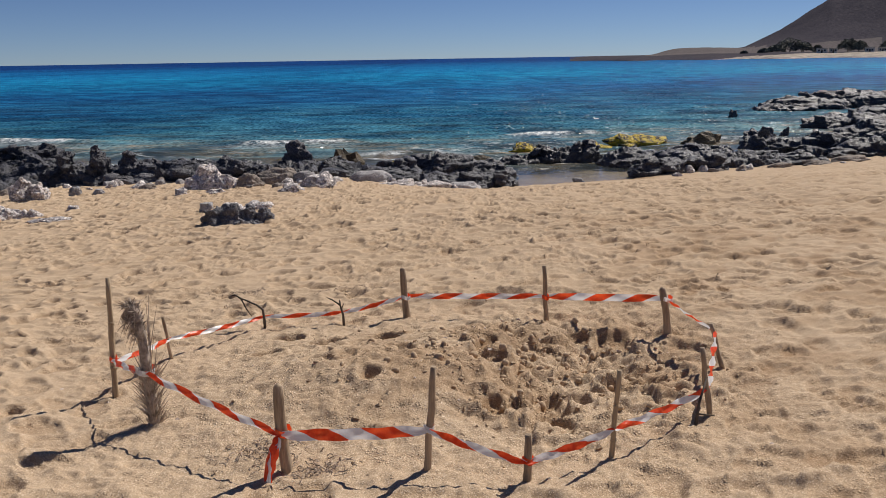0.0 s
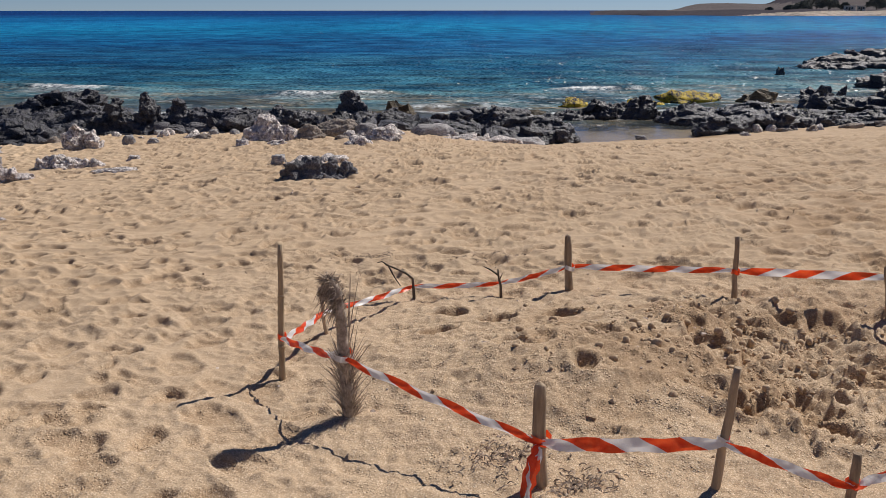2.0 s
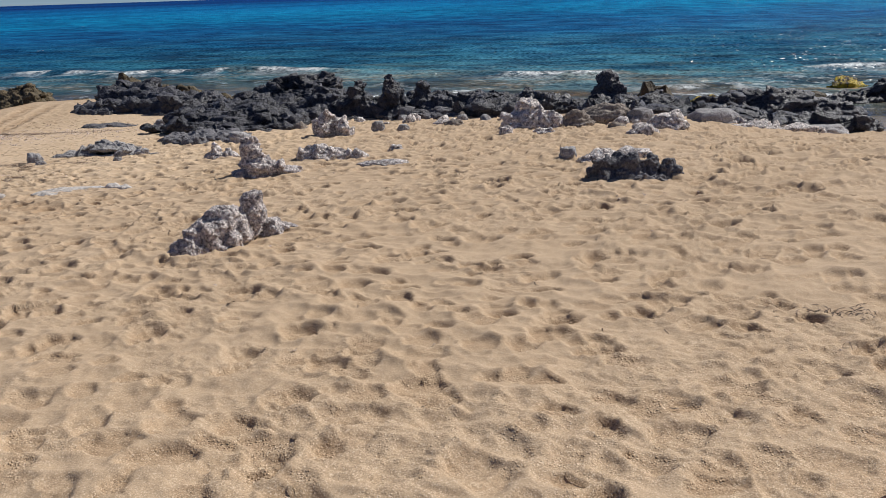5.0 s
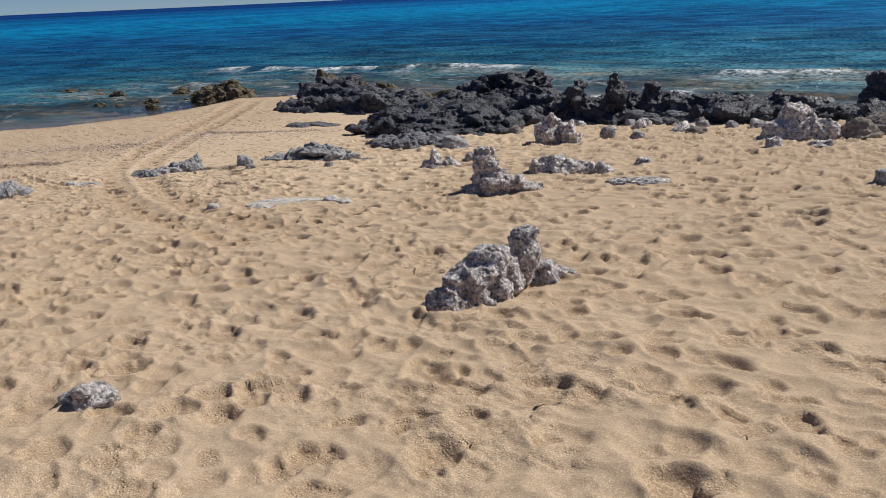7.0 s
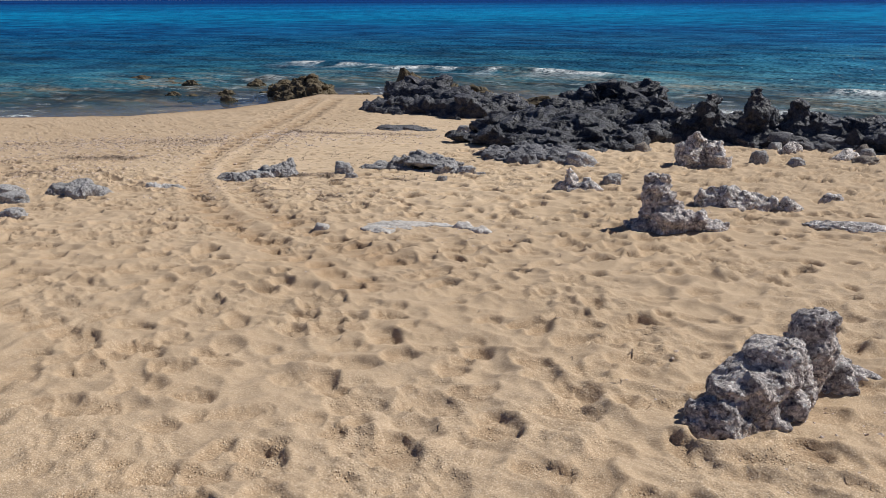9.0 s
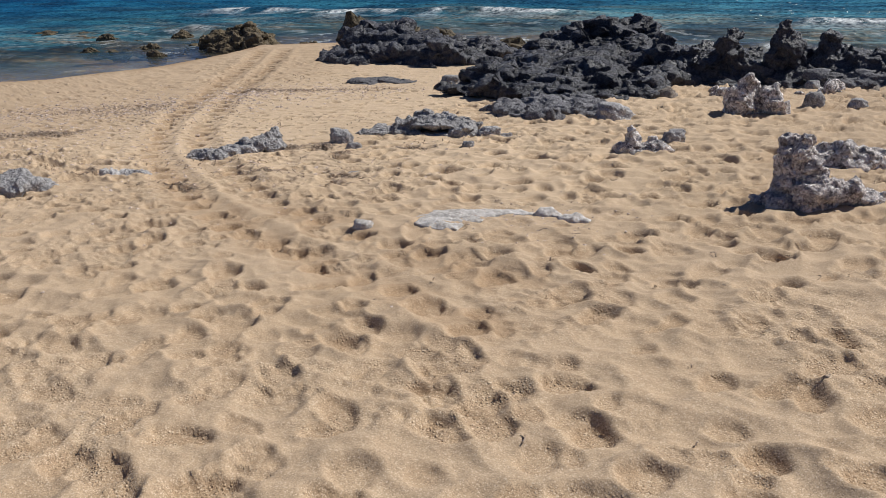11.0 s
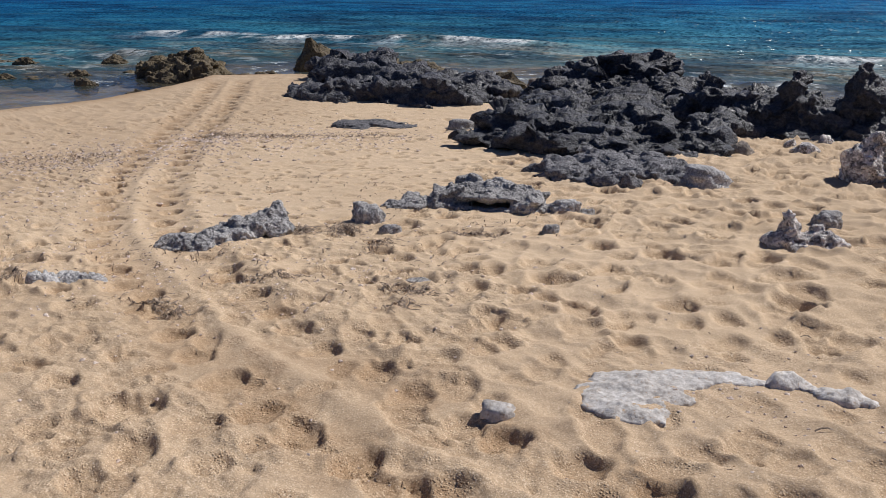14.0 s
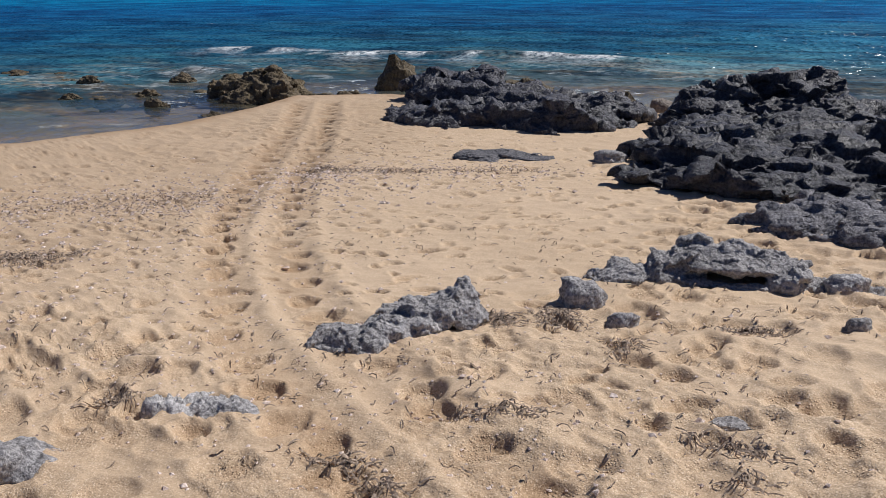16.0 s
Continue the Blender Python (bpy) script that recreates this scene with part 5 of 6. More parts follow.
rock("pale", -4.45, 14.25, 0.22, 0.17, 0.13)
rock("pale", -3.9, 14.5, 0.35, 0.22, 0.10)
rock("tan", -2.85, 14.9, 0.3, 0.2, 0.10)
# towards the pool
rock("grey", -1.3, 16.6, 0.9, 0.5, 0.25)
rock("pale", -0.76, 16.0, 0.84, 0.45, 0.14, label="flat pale slab at the rocks' edge")
rock("pale", -0.05, 16.4, 0.82, 0.45, 0.14, label="flat pale slab at the rocks' edge")
rock("grey", 0.6, 17.2, 0.8, 0.45, 0.18)
rock("yellow", -0.98, 22.5, 1.10, 0.6, 0.36)
rock("brown", -0.2, 22.3, 1.2, 0.6, 0.52)
rock("brown", 1.2, 21.9, 1.3, 0.7, 0.5)
rock("yellow", 2.86, 26.0, 1.2, 0.8, 0.40)
rock("grey", 3.44, 19.45, 0.30, 0.20, 0.12)
# the rocks past the pool
rock("yellow", 6.96, 27.6, 2.6, 1.4, 0.52)
rock("yellow", 5.2, 26.6, 1.7, 0.9, 0.36)
rock("brown", 8.9, 27.2, 1.4, 0.8, 0.55)
rock("tan", 9.6, 20.35, 0.9, 0.4, 0.14)
rock("tan", 10.6, 20.7, 1.2, 0.5, 0.16)
rock("tan", 8.6, 20.2, 0.7, 0.35, 0.12)
rock("tan", 6.9, 19.95, 0.5, 0.3, 0.10)
rock("lava", 11.18, 28.0, 1.15, 0.8, 0.62)
rock("lava", 13.96, 38.5, 0.5, 0.35, 0.5)
rock("lava", 12.38, 29.0, 0.4, 0.3, 0.5)
# broken lava that fills the belt between the larger rocks
fill = random.Random(23)
EDGE_X, EDGE_Y = (-11.0, -9.0, -7.5, -5.0, -3.0, -1.5, 0.5, 1.6, 2.4, 4.6, 5.0, 8.0, 14.0), (18.4, 17.3, 17.2, 17.2, 16.4, 16.6, 17.9, 19.6, 22.8, 22.6, 20.3, 20.7, 22.5)
for n in range(72):
    x = fill.uniform(-10.5, 13.5)
    y = float(np.interp(x, EDGE_X, EDGE_Y)) + abs(fill.gauss(0.25, 0.9))
    w = fill.uniform(0.35, 0.85)
    if 1.7 < x < 5.0 and y < 22.8:
        continue
    rock("lava", x, y, w, w * 0.7, fill.uniform(0.14, 0.34), turn=fill.uniform(0, 180), detail=3, label="broken black lava lump in the rocky belt")
for n in range(64):
    x = fill.uniform(-8.2, 1.2) if n < 52 else fill.uniform(5.2, 11.0)
    y = float(np.interp(x, EDGE_X, EDGE_Y)) - abs(fill.gauss(0.1, 0.55)) - 0.25
    w = fill.uniform(0.10, 0.34)
    rock(fill.choice(("pale", "pale", "tan", "grey")), x, y, w, w * 0.7, w * fill.uniform(0.3, 0.6), turn=fill.uniform(0, 180), detail=3, label="small pale stone at the foot of the lava")
outcrop("lava", [(19.8, 44.0, 2.4, 1.6, 0.95), (23.0, 45.5, 3.0, 2.0, 1.0), (27.0, 47.0, 3.5, 2.2, 1.1), (17.9, 42.8, 1.6, 0.9, 0.4)], 0.08, "long low black lava spit across the inlet", 1.6, 0.5, name="lava_spit")
outcrop("lava", [(16.6, 33.0, 1.9, 1.3, 0.85), (19.5, 35.0, 2.2, 1.6, 1.05), (21.5, 37.5, 2.0, 1.6, 0.9)], 0.07, "black lava bank in the shallow inlet", 1.4, 0.5, name="lava_bank")
outcrop("lava", [(15.2, 28.3, 1.6, 1.1, 0.80), (17.2, 29.6, 1.6, 1.1, 0.95)], 0.06, "black lava bank in the shallow inlet", 1.2, 0.5, name="lava_bank")
# weedy stones awash off the sandy point
for x, y, w, h in ((-20.6, 20.6, 0.5, 0.22), (-21.8, 21.8, 0.6, 0.2), (-23.0, 21.0, 0.5, 0.16), (-22.6, 24.0, 0.7, 0.28), (-21.0, 24.6, 0.6, 0.3), (-24.6, 23.2, 0.6, 0.22), (-19.0, 20.0, 0.5, 0.14)):
    rock("brown", x, y, w, w * 0.6, h, foot=SEA - 0.06, label="weedy stone awash in shallow water")


# ---- parts from tubes and strips ----
def tube(bm, points, radii, sides=8):
    """A closed tube along points, added to bm."""
    rings = []
    for i, (p, r) in enumerate(zip(points, radii)):
        p = Vector(p)
        t = (Vector(points[min(i + 1, len(points) - 1)]) - Vector(points[max(i - 1, 0)])).normalized()
        a = t.cross(Vector((0.3, 1, 0.1))).normalized()
        b = t.cross(a)
        rings.append([bm.verts.new(p + r * (math.cos(k * 2 * math.pi / sides) * a + math.sin(k * 2 * math.pi / sides) * b)) for k in range(sides)])
    for u, v in zip(rings, rings[1:]):
        for k in range(sides):
            bm.faces.new((u[k], u[(k + 1) % sides], v[(k + 1) % sides], v[k])).smooth = True
    bm.faces.new(rings[0][::-1])
    bm.faces.new(rings[-1])


def part(name, bm, mat, parent=None, label=""):
    bmesh.ops.recalc_face_normals(bm, faces=bm.faces)
    me = bpy.data.meshes.new(name)
    bm.to_mesh(me)
    bm.free()
    me.materials.append(mat)
    ob = new(name, me)
    if parent:
        ob.parent = parent
    if label:
        ob["label"] = label
    return ob


def wander(p, q, n, amount, r):
    """n + 1 points from p to q that stray a little."""
    p, q = Vector(p), Vector(q)
    out = []
    for i in range(n + 1):
        u = i / n
        s = amount * math.sin(math.pi * u)
        out.append(p.lerp(q, u) + Vector((r.uniform(-s, s), r.uniform(-s, s), 0)))
    return out


# ---- the staked-off turtle nest ----
def stake(x, y, top, thick, mat, label, seed, crooked=0.008, split=False):
    """A stick pushed into the sand, its top at the place given."""
    r = random.Random(seed)
    z = gz(x, y)
    pts = wander((x, y, z - 0.08), top, 9, crooked, r)
    pts = [p if i in (0, 9) else (pts[i - 1] + 2 * p + pts[i + 1]) / 4 for i, p in enumerate(pts)]
    rad = [thick * (1.05 - 0.25 * i / 9) * r.uniform(0.9, 1.1) for i in range(10)]
    if split:
        pts.append(pts[-1] + Vector((-0.008, 0, 0.012)))
        rad.append(thick * 0.35)
    bm = bmesh.new()
    tube(bm, pts, rad, 10)
    if mat is CANE:
        for k in (3, 6):
            tube(bm, [pts[k] - (pts[k + 1] - pts[k]) * 0.1, pts[k] + (pts[k + 1] - pts[k]) * 0.1], [rad[k] * 1.08] * 2, 10)
    return tagged(part("wooden_stake", bm, mat), label, "stake", "stakes round the nest")


STAKES = {
    "a": (-1.80, 4.26, (-1.77, 4.27, 0.38), 0.016, CANE, "tall straight dry cane stake pushed into the sand"),
    "b": (-0.65, 3.19, (-0.67, 3.19, 0.18), 0.026, WOOD, "thick split driftwood stake with knotted tape"),
    "c": (-0.06, 3.13, (-0.02, 3.13, 0.28), 0.017, WOOD, "slim brown wooden stake leaning slightly"),
    "d": (0.35, 3.01, (0.355, 3.01, 0.03), 0.018, WOOD, "short wooden stake barely above the sand"),
    "e": (0.72, 3.16, (0.745, 3.15, 0.24), 0.012, CANE, "thin cane stake in the sand"),
    "f": (-0.21, 5.56, (-0.24, 5.56, 0.06), 0.026, WOOD, "thick weathered wooden stake behind the nest"),
    "g": (0.74, 5.29, (0.72, 5.29, 0.14), 0.018, WOOD, "weathered wooden stake behind the nest"),
    "h": (1.46, 4.85, (1.40, 4.87, 0.08), 0.026, WOOD, "thick grey stake leaning outwards"),
    "k": (-1.65, 4.84, (-1.69, 4.82, -0.02), 0.011, WOOD, "thin short stick leaning in the sand"),
    "m": (1.27, 3.51, (1.21, 3.53, 0.19), 0.014, WOOD, "thin dark stick leaning towards the tape"),
    "n": (1.59, 4.23, (1.50, 4.26, 0.06), 0.013, WOOD, "thin dark stick leaning over the tape"),
}
for i, (key, s) in enumerate(STAKES.items()):
    stake(*s, seed=100 + i, crooked=0.004 if s[4] is CANE else 0.009, split=key in "bfh")


def twig(branches, label):
    bm = bmesh.new()
    for pts, thick in branches:
        n = len(pts)
        tube(bm, pts, [thick * (1 - 0.6 * i / max(n - 1, 1)) for i in range(n)], 7)
    return tagged(part("forked_twig", bm, TWIG), label, "twig", "stakes round the nest")


z = gz(-1.20, 5.44)
twig([([(-1.20, 5.44, z - 0.06), (-1.205, 5.44, z + 0.06), (-1.21, 5.44, z + 0.13), (-1.25, 5.44, z + 0.165), (-1.33, 5.45, z + 0.20), (-1.38, 5.46, z + 0.215)], 0.011),
      ([(-1.36, 5.455, z + 0.21), (-1.32, 5.43, z + 0.14), (-1.285, 5.42, z + 0.09)], 0.006),
      ([(-1.36, 5.455, z + 0.21), (-1.40, 5.46, z + 0.235), (-1.43, 5.47, z + 0.225)], 0.006)], "dark crooked twig bent over in the sand")
z = gz(-0.66, 5.47)
twig([([(-0.655, 5.47, z - 0.06), (-0.66, 5.47, z + 0.08), (-0.675, 5.47, z + 0.14), (-0.68, 5.47, z + 0.19)], 0.011),
      ([(-0.675, 5.47, z + 0.15), (-0.73, 5.47, z + 0.19), (-0.77, 5.48, z + 0.205)], 0.007),
      ([(-0.67, 5.47, z + 0.12), (-0.65, 5.47, z + 0.165)], 0.005)], "short dark forked twig in the sand")
z = gz(1.16, 3.42)
twig([([(1.16, 3.42, z - 0.03), (1.18, 3.44, z + 0.10), (1.23, 3.50, z + 0.20)], 0.009), ([(1.17, 3.43, z + 0.05), (1.25, 3.43, z + 0.04)], 0.006)], "dark forked twig leaning on a stick")


# barrier tape from stake to stake: point, and how the strip stands there (0 upright, 1 lying flat)
TIES = [(-1.79, 4.245, -0.08, 0.4), (-1.43, 3.745, 0.04, 0.4), (-0.66, 3.155, -0.02, 0.4), (-0.05, 3.11, 0.01, 0.4), (0.345, 2.985, -0.08, 0.4), (0.73, 3.145, -0.02, 0.4), (1.25, 3.525, -0.01, 0.4),
        (1.53, 4.26, 0.01, 0.4), (1.425, 4.88, 0.02, 0.4), (0.73, 5.315, -0.08, 0.4), (-0.22, 5.585, -0.14, 0.4), (-0.66, 5.485, -0.22, 0.4), (-1.205, 5.455, -0.23, 0.4), (-1.665, 4.845, -0.17, 0.4), (-1.79, 4.275, -0.10, 0.4)]
SPANS_FLAT = [0.35, 0.3, 0.2, 0.4, 0.35, 0.3, 0.3, 0.35, 0.05, 0.2, 0.35, 0.35, 0.3, 0.35]
tape = tagged(new("barrier_tape"), "red and white striped barrier tape strung between the stakes", "barrier tape")


def tape_span(p, q, flat0, flatm, flat1, sag, start, seed, wide=0.05):
    r = random.Random(seed)
    bm = bmesh.new()
    uvs = bm.loops.layers.uv.new("UVMap")
    p, q = Vector(p), Vector(q)
    n, rows = max(8, int((q - p).length / 0.025)), 5
    side = (q - p).cross(Vector((0, 0, 1))).normalized()
    lean = 1 if side.y - 0.3 * side.x > 0 else -1
    lines, u = [], start
    for i in range(n + 1):
        s = i / n
        c = p.lerp(q, s) - Vector((0, 0, sag * 4 * s * (1 - s)))
        f = (flat0 * (1 - 2 * s) + flatm * 2 * s) if s < 0.5 else (flatm * (2 - 2 * s) + flat1 * (2 * s - 1))
        f = min(1.0, max(0.0, f + 0.06 * math.sin(s * 9 + seed)))
        a = f * math.pi / 2 * 0.95
        across = Vector((0, 0, math.cos(a))) + side * math.sin(a) * lean
        width = wide * (1 - 0.55 * (abs(2 * s - 1) ** 6))
        fold = 0.006 * math.sin(s * 23 + seed)
        lines.append(([bm.verts.new(c + across * width * (k / (rows - 1) - 0.5) + side * fold * math.cos(k * 1.6)) for k in range(rows)], start + s * (q - p).length / 0.27))
    for (a, ua), (b, ub) in zip(lines, lines[1:]):
        for k in range(rows - 1):
            fc = bm.faces.new((a[k], b[k], b[k + 1], a[k + 1]))
            fc.smooth = True
            for loop, uv in zip(fc.loops, ((ua, k), (ub, k), (ub, k + 1), (ua, k + 1))):
                loop[uvs].uv = (uv[0], uv[1] / (rows - 1))
    me_end = lines[-1][1]
    me = bpy.data.meshes.new("tape_span")
    bm.to_mesh(me)
    bm.free()
    me.materials.append(TAPE)
    ob = new("tape_span", me)
    ob.parent = tape
    return me_end


u = 0.0
for i, (p, q) in enumerate(zip(TIES, TIES[1:])):
    p = (*p[:2], max(p[2], gz(*p[:2]) + 0.07), p[3])
    q = (*q[:2], max(q[2], gz(*q[:2]) + 0.07), q[3])
    u = tape_span(p[:3], q[:3], p[3], SPANS_FLAT[i], q[3], 0.008 if i not in (8, 9) else 0.003, u, i + 3, 0.048 if i in (2, 8) else 0.040 if i in (9, 6) else 0.031)
# the knot and loose ends at the thick stake
for i, end in enumerate(((-0.735, 3.11, -0.20), (-0.715, 3.09, -0.21))):
    tape_span((-0.67, 3.15, -0.03), end, 0.7, 0.3 + 0.1 * i, 0.3, -0.02, 0.3 * i, 40 + i, 0.055)
for i, (x, y, zz, rad) in enumerate(((-0.66, 3.19, -0.02, 0.034), (-0.045, 3.13, 0.01, 0.021), (0.352, 3.01, -0.08, 0.022), (-0.222, 5.56, -0.14, 0.03), (0.73, 5.29, -0.08, 0.022), (1.43, 4.86, 0.02, 0.031), (-1.785, 4.26, -0.08, 0.02), (-1.43, 3.77, 0.04, 0.045))):
    bm = bmesh.new()
    uvs = bm.loops.layers.uv.new("UVMap")
    ring = [[bm.verts.new((x + (rad + 0.003 * math.sin(3 * k + j)) * math.cos(k * math.pi / 8), y + rad * math.sin(k * math.pi / 8), zz + 0.014 * (j - 1) + 0.006 * math.sin(k * 0.8))) for k in range(16)] for j in range(3)]
    for a, b in zip(ring, ring[1:]):
        for k in range(16):
            fc = bm.faces.new((a[k], a[(k + 1) % 16], b[(k + 1) % 16], b[k]))
            fc.smooth = True
            for loop, kk in zip(fc.loops, (k, k + 1, k + 1, k)):
                loop[uvs].uv = (0.55 + 0.25 * kk / 16 + 0.3 * (i % 2), 0.3)
    part("tape_loop", bm, TAPE, tape)


# the dried palm frond set upright among the stakes
def palm_frond(x, y):
    r = random.Random(5)
    z = gz(x, y)
    whole = tagged(new("palm_frond"), "dry grey-brown palm frond standing upright in the sand", "palm frond")
    whole.location = (x, y, z)
    bm = bmesh.new()
    spine = [Vector((0.02, 0, -0.08)), Vector((0.015, 0, 0.12)), Vector((0.005, 0, 0.3)), Vector((0.0, 0, 0.46)), Vector((-0.01, 0, 0.57)), Vector((-0.035, 0.01, 0.61)), Vector((-0.065, 0.02, 0.60))]
    tube(bm, spine, [0.028, 0.027, 0.025, 0.022, 0.019, 0.013, 0.007], 8)
    part("stem", bm, FROND, whole)
    bm = bmesh.new()

    def blade(p, way, length, width, droop):
        side = way.cross(Vector((r.uniform(-1, 1), r.uniform(-1, 1), 0.3))).normalized()
        prev = None
        for i in range(5):
            s = i / 4
            c = p + way * length * s - Vector((0, 0, droop * s * s))
            wdt = width * (1 - 0.85 * s)
            row = (bm.verts.new(c - side * wdt), bm.verts.new(c + side * wdt))
            if prev:
                bm.faces.new((prev[0], prev[1], row[1], row[0]))
            prev = row

    for n in range(1900):
        s = r.random()
        k = min(int(s * 6), 5)
        p = spine[k].lerp(spine[k + 1], s * 6 - k)
        a = r.uniform(0, 2 * math.pi)
        out = r.uniform(0.15, 0.7) if p.z < 0.22 else r.uniform(0.12, 0.5) if p.z < 0.5 else r.uniform(0.2, 0.6)
        up = 0.9 if p.z < 0.5 else r.choice((-0.8, -0.5, 0.3))
        way = Vector((math.cos(a) * out - (0.2 if p.z > 0.5 else 0), math.sin(a) * out * 0.8, up)).normalized()
        blade(p, way, r.uniform(0.07, 0.16) * (0.45 if p.z > 0.5 else 1.35 if p.z < 0.22 else 0.65), r.uniform(0.002, 0.0045), r.uniform(0.0, 0.05))
    for n in range(70):
        a = r.gauss(math.pi, 0.6)
        blade(Vector((r.uniform(-0.06, 0.02), r.uniform(-0.02, 0.03), r.uniform(0.46, 0.63))), Vector((math.cos(a) * 0.8, math.sin(a) * 0.5, r.uniform(-0.5, 0.5))).normalized(), r.uniform(0.03, 0.075), 0.004, r.uniform(0.04, 0.10))
    for n in range(9):
        blade(Vector((0.03, 0, 0.2 + 0.03 * n)), Vector((r.uniform(-0.15, 0.25), r.uniform(-0.2, 0.2), 1)).normalized(), r.uniform(0.15, 0.26), 0.0035, 0)
    tagged(part("foliage", bm, FROND, whole, "shrivelled bristly leaflets"), kind="stuff")
    return whole


palm_frond(-1.43, 3.77)


# ---- dried seagrass and twigs washed up on the sand ----
def litter(spots, label, name="seagrass_litter", big=1.0):
    """Many curled dry blades; spots: x, y, reach along, reach across, turn in degrees, count."""
    r = random.Random(len(spots) * 7 + int(abs(spots[0][0]) * 10))
    verts, faces = [], []
    for x, y, ra, rb, turn, count in spots:
        c, s = math.cos(radians(turn)), math.sin(radians(turn))
        for n in range(count):
            u, v = r.gauss(0, 0.5) * ra, r.gauss(0, 0.5) * rb
            px, py = x + u * c - v * s, y + u * s + v * c
            a, length, bend = r.gauss(radians(turn), 1.1), r.uniform(0.02, 0.085) * big, r.uniform(-2.2, 2.2)
            wdt = r.uniform(0.0018, 0.0040) * big
            lift, base = r.uniform(0.0, 0.035) * big * math.exp(-abs(u / ra) - abs(v / rb)), len(verts)
            for i in range(4):
                q = i / 3
                aa = a + bend * q
                px, py = px + math.cos(aa) * length / 4, py + math.sin(aa) * length / 4
                zz = gz(px, py) + 0.005 + lift * math.sin(math.pi * q)
                nx, ny = -math.sin(aa) * wdt, math.cos(aa) * wdt
                verts += [(px - nx, py - ny, zz), (px + nx, py + ny, zz + 0.003)]
                if i:
                    k = base + 2 * i
                    faces.append((k - 2, k - 1, k + 1, k))
    me = bpy.data.meshes.new(name)
    me.from_pydata(verts, [], faces)
    me.materials.append(WEED)
    return tagged(new(name, me), label, "seaweed", kind="stuff")


HEAPS = [(-12.82, 10.71, 0.12, 0.08, 20, 96), (-11.75, 10.59, 0.16, 0.07, -8, 144), (-11.5, 10.48, 0.10, 0.07, -30, 80), (-11.58, 12.09, 0.12, 0.09, 15, 144), (-11.28, 12.2, 0.13, 0.13, 40, 208),
         (-10.9, 11.91, 0.12, 0.10, -50, 112), (-10.33, 12.31, 0.18, 0.07, 20, 176), (-10.39, 11.09, 0.17, 0.05, -15, 144), (-10.36, 10.85, 0.08, 0.06, 0, 48), (-11.26, 11.1, 0.24, 0.05, 10, 96)]
for heap in HEAPS:
    litter([heap], "small heap of curled dry brown seagrass on the sand", "seagrass_heap", 0.95)
litter([(-13.73, 15.74, 0.7, 0.22, 15, 260), (-14.4, 15.55, 0.35, 0.2, 10, 220), (-12.75, 16.1, 0.8, 0.25, 15, 160)], "thin line of dry seagrass left by the waves", big=1.1)
litter([(-15.9, 13.5, 1.2, 0.45, 30, 300), (-15.1, 14.1, 0.9, 0.4, 25, 220), (-17.2, 12.6, 1.3, 0.5, 30, 260)], "thin line of dry seagrass left by the waves", big=1.1)
litter([(-15.0, 12.3, 0.35, 0.16, 30, 320), (-15.5, 12.05, 0.4, 0.25, 25, 260), (-14.9, 10.75, 0.6, 0.3, 20, 260), (-16.4, 11.2, 0.7, 0.3, 25, 220)], "scattered dry seagrass and twigs on the sand", big=1.3)
litter([(x, y, 1.4, 0.9, 0, 150) for x, y in ((-12.3, 11.3), (-11.0, 11.4), (-13.6, 10.9), (-12.0, 13.6), (-13.8, 13.3), (-10.3, 12.7), (-14.6, 16.8))], "loose dry seagrass blades strewn over the sand")
litter([(-1.59, 6.45, 0.30, 0.10, 0, 90), (-0.69, 6.29, 0.35, 0.12, 10, 90), (-0.80, 3.38, 0.16, 0.12, 20, 120), (-0.54, 3.17, 0.16, 0.07, 10, 110), (-0.72, 3.3, 0.3, 0.2, 0, 50)], "dry leaf litter and straw round the nest", "leaf_litter", 0.7)
litter([(x, y, 2.5, 2.0, 0, 22) for x, y in ((-3, 6), (-6, 8), (2, 7), (-4, 11), (-8, 9))], "a few straws scattered over the sand", "straw_litter")


def grit(spots, label, small=0.006, large=0.016, name="shell_grit", mat=None, category="shells"):
    """Broken shells and small stones: one mesh of many uneven chips; spots as for the seagrass."""
    r = random.Random(int(abs(spots[0][0]) * 13))
    verts, faces = [], []
    for x, y, ra, rb, turn, count in spots:
        c, s = math.cos(radians(turn)), math.sin(radians(turn))
        for n in range(count):
            u, v = r.gauss(0, 0.5) * ra, r.gauss(0, 0.5) * rb * (1.0 if r.random() < 0.6 else 2.2) + 0.3 * rb * math.sin(3.1 * n / count + 9 * x)
            px, py, b = x + u * c - v * s, y + u * s + v * c, len(verts)
            k, zz = r.uniform(small, large) * (1 if r.random() < 0.9 else 1.7), gz(px, py)
            a = r.uniform(0, 6.3)
            for i in range(4):
                q = k * r.uniform(0.6, 1.2)
                verts.append((px + q * math.cos(a + i * 1.57), py + q * math.sin(a + i * 1.57), zz + k * r.uniform(-0.1, 0.2)))
            verts += [(px + r.uniform(-0.4, 0.4) * k, py, zz + k * r.uniform(0.3, 0.7)), (px, py, zz - k)]
            for i in range(4):
                j = (i + 1) % 4
                faces += [(b + i, b + j, b + 4), (b + j, b + i, b + 5)]
    me = bpy.data.meshes.new(name)
    me.from_pydata(verts, [], faces)
    me.materials.append(mat or GRIT)
    return tagged(new(name, me), label, category, kind="stuff")


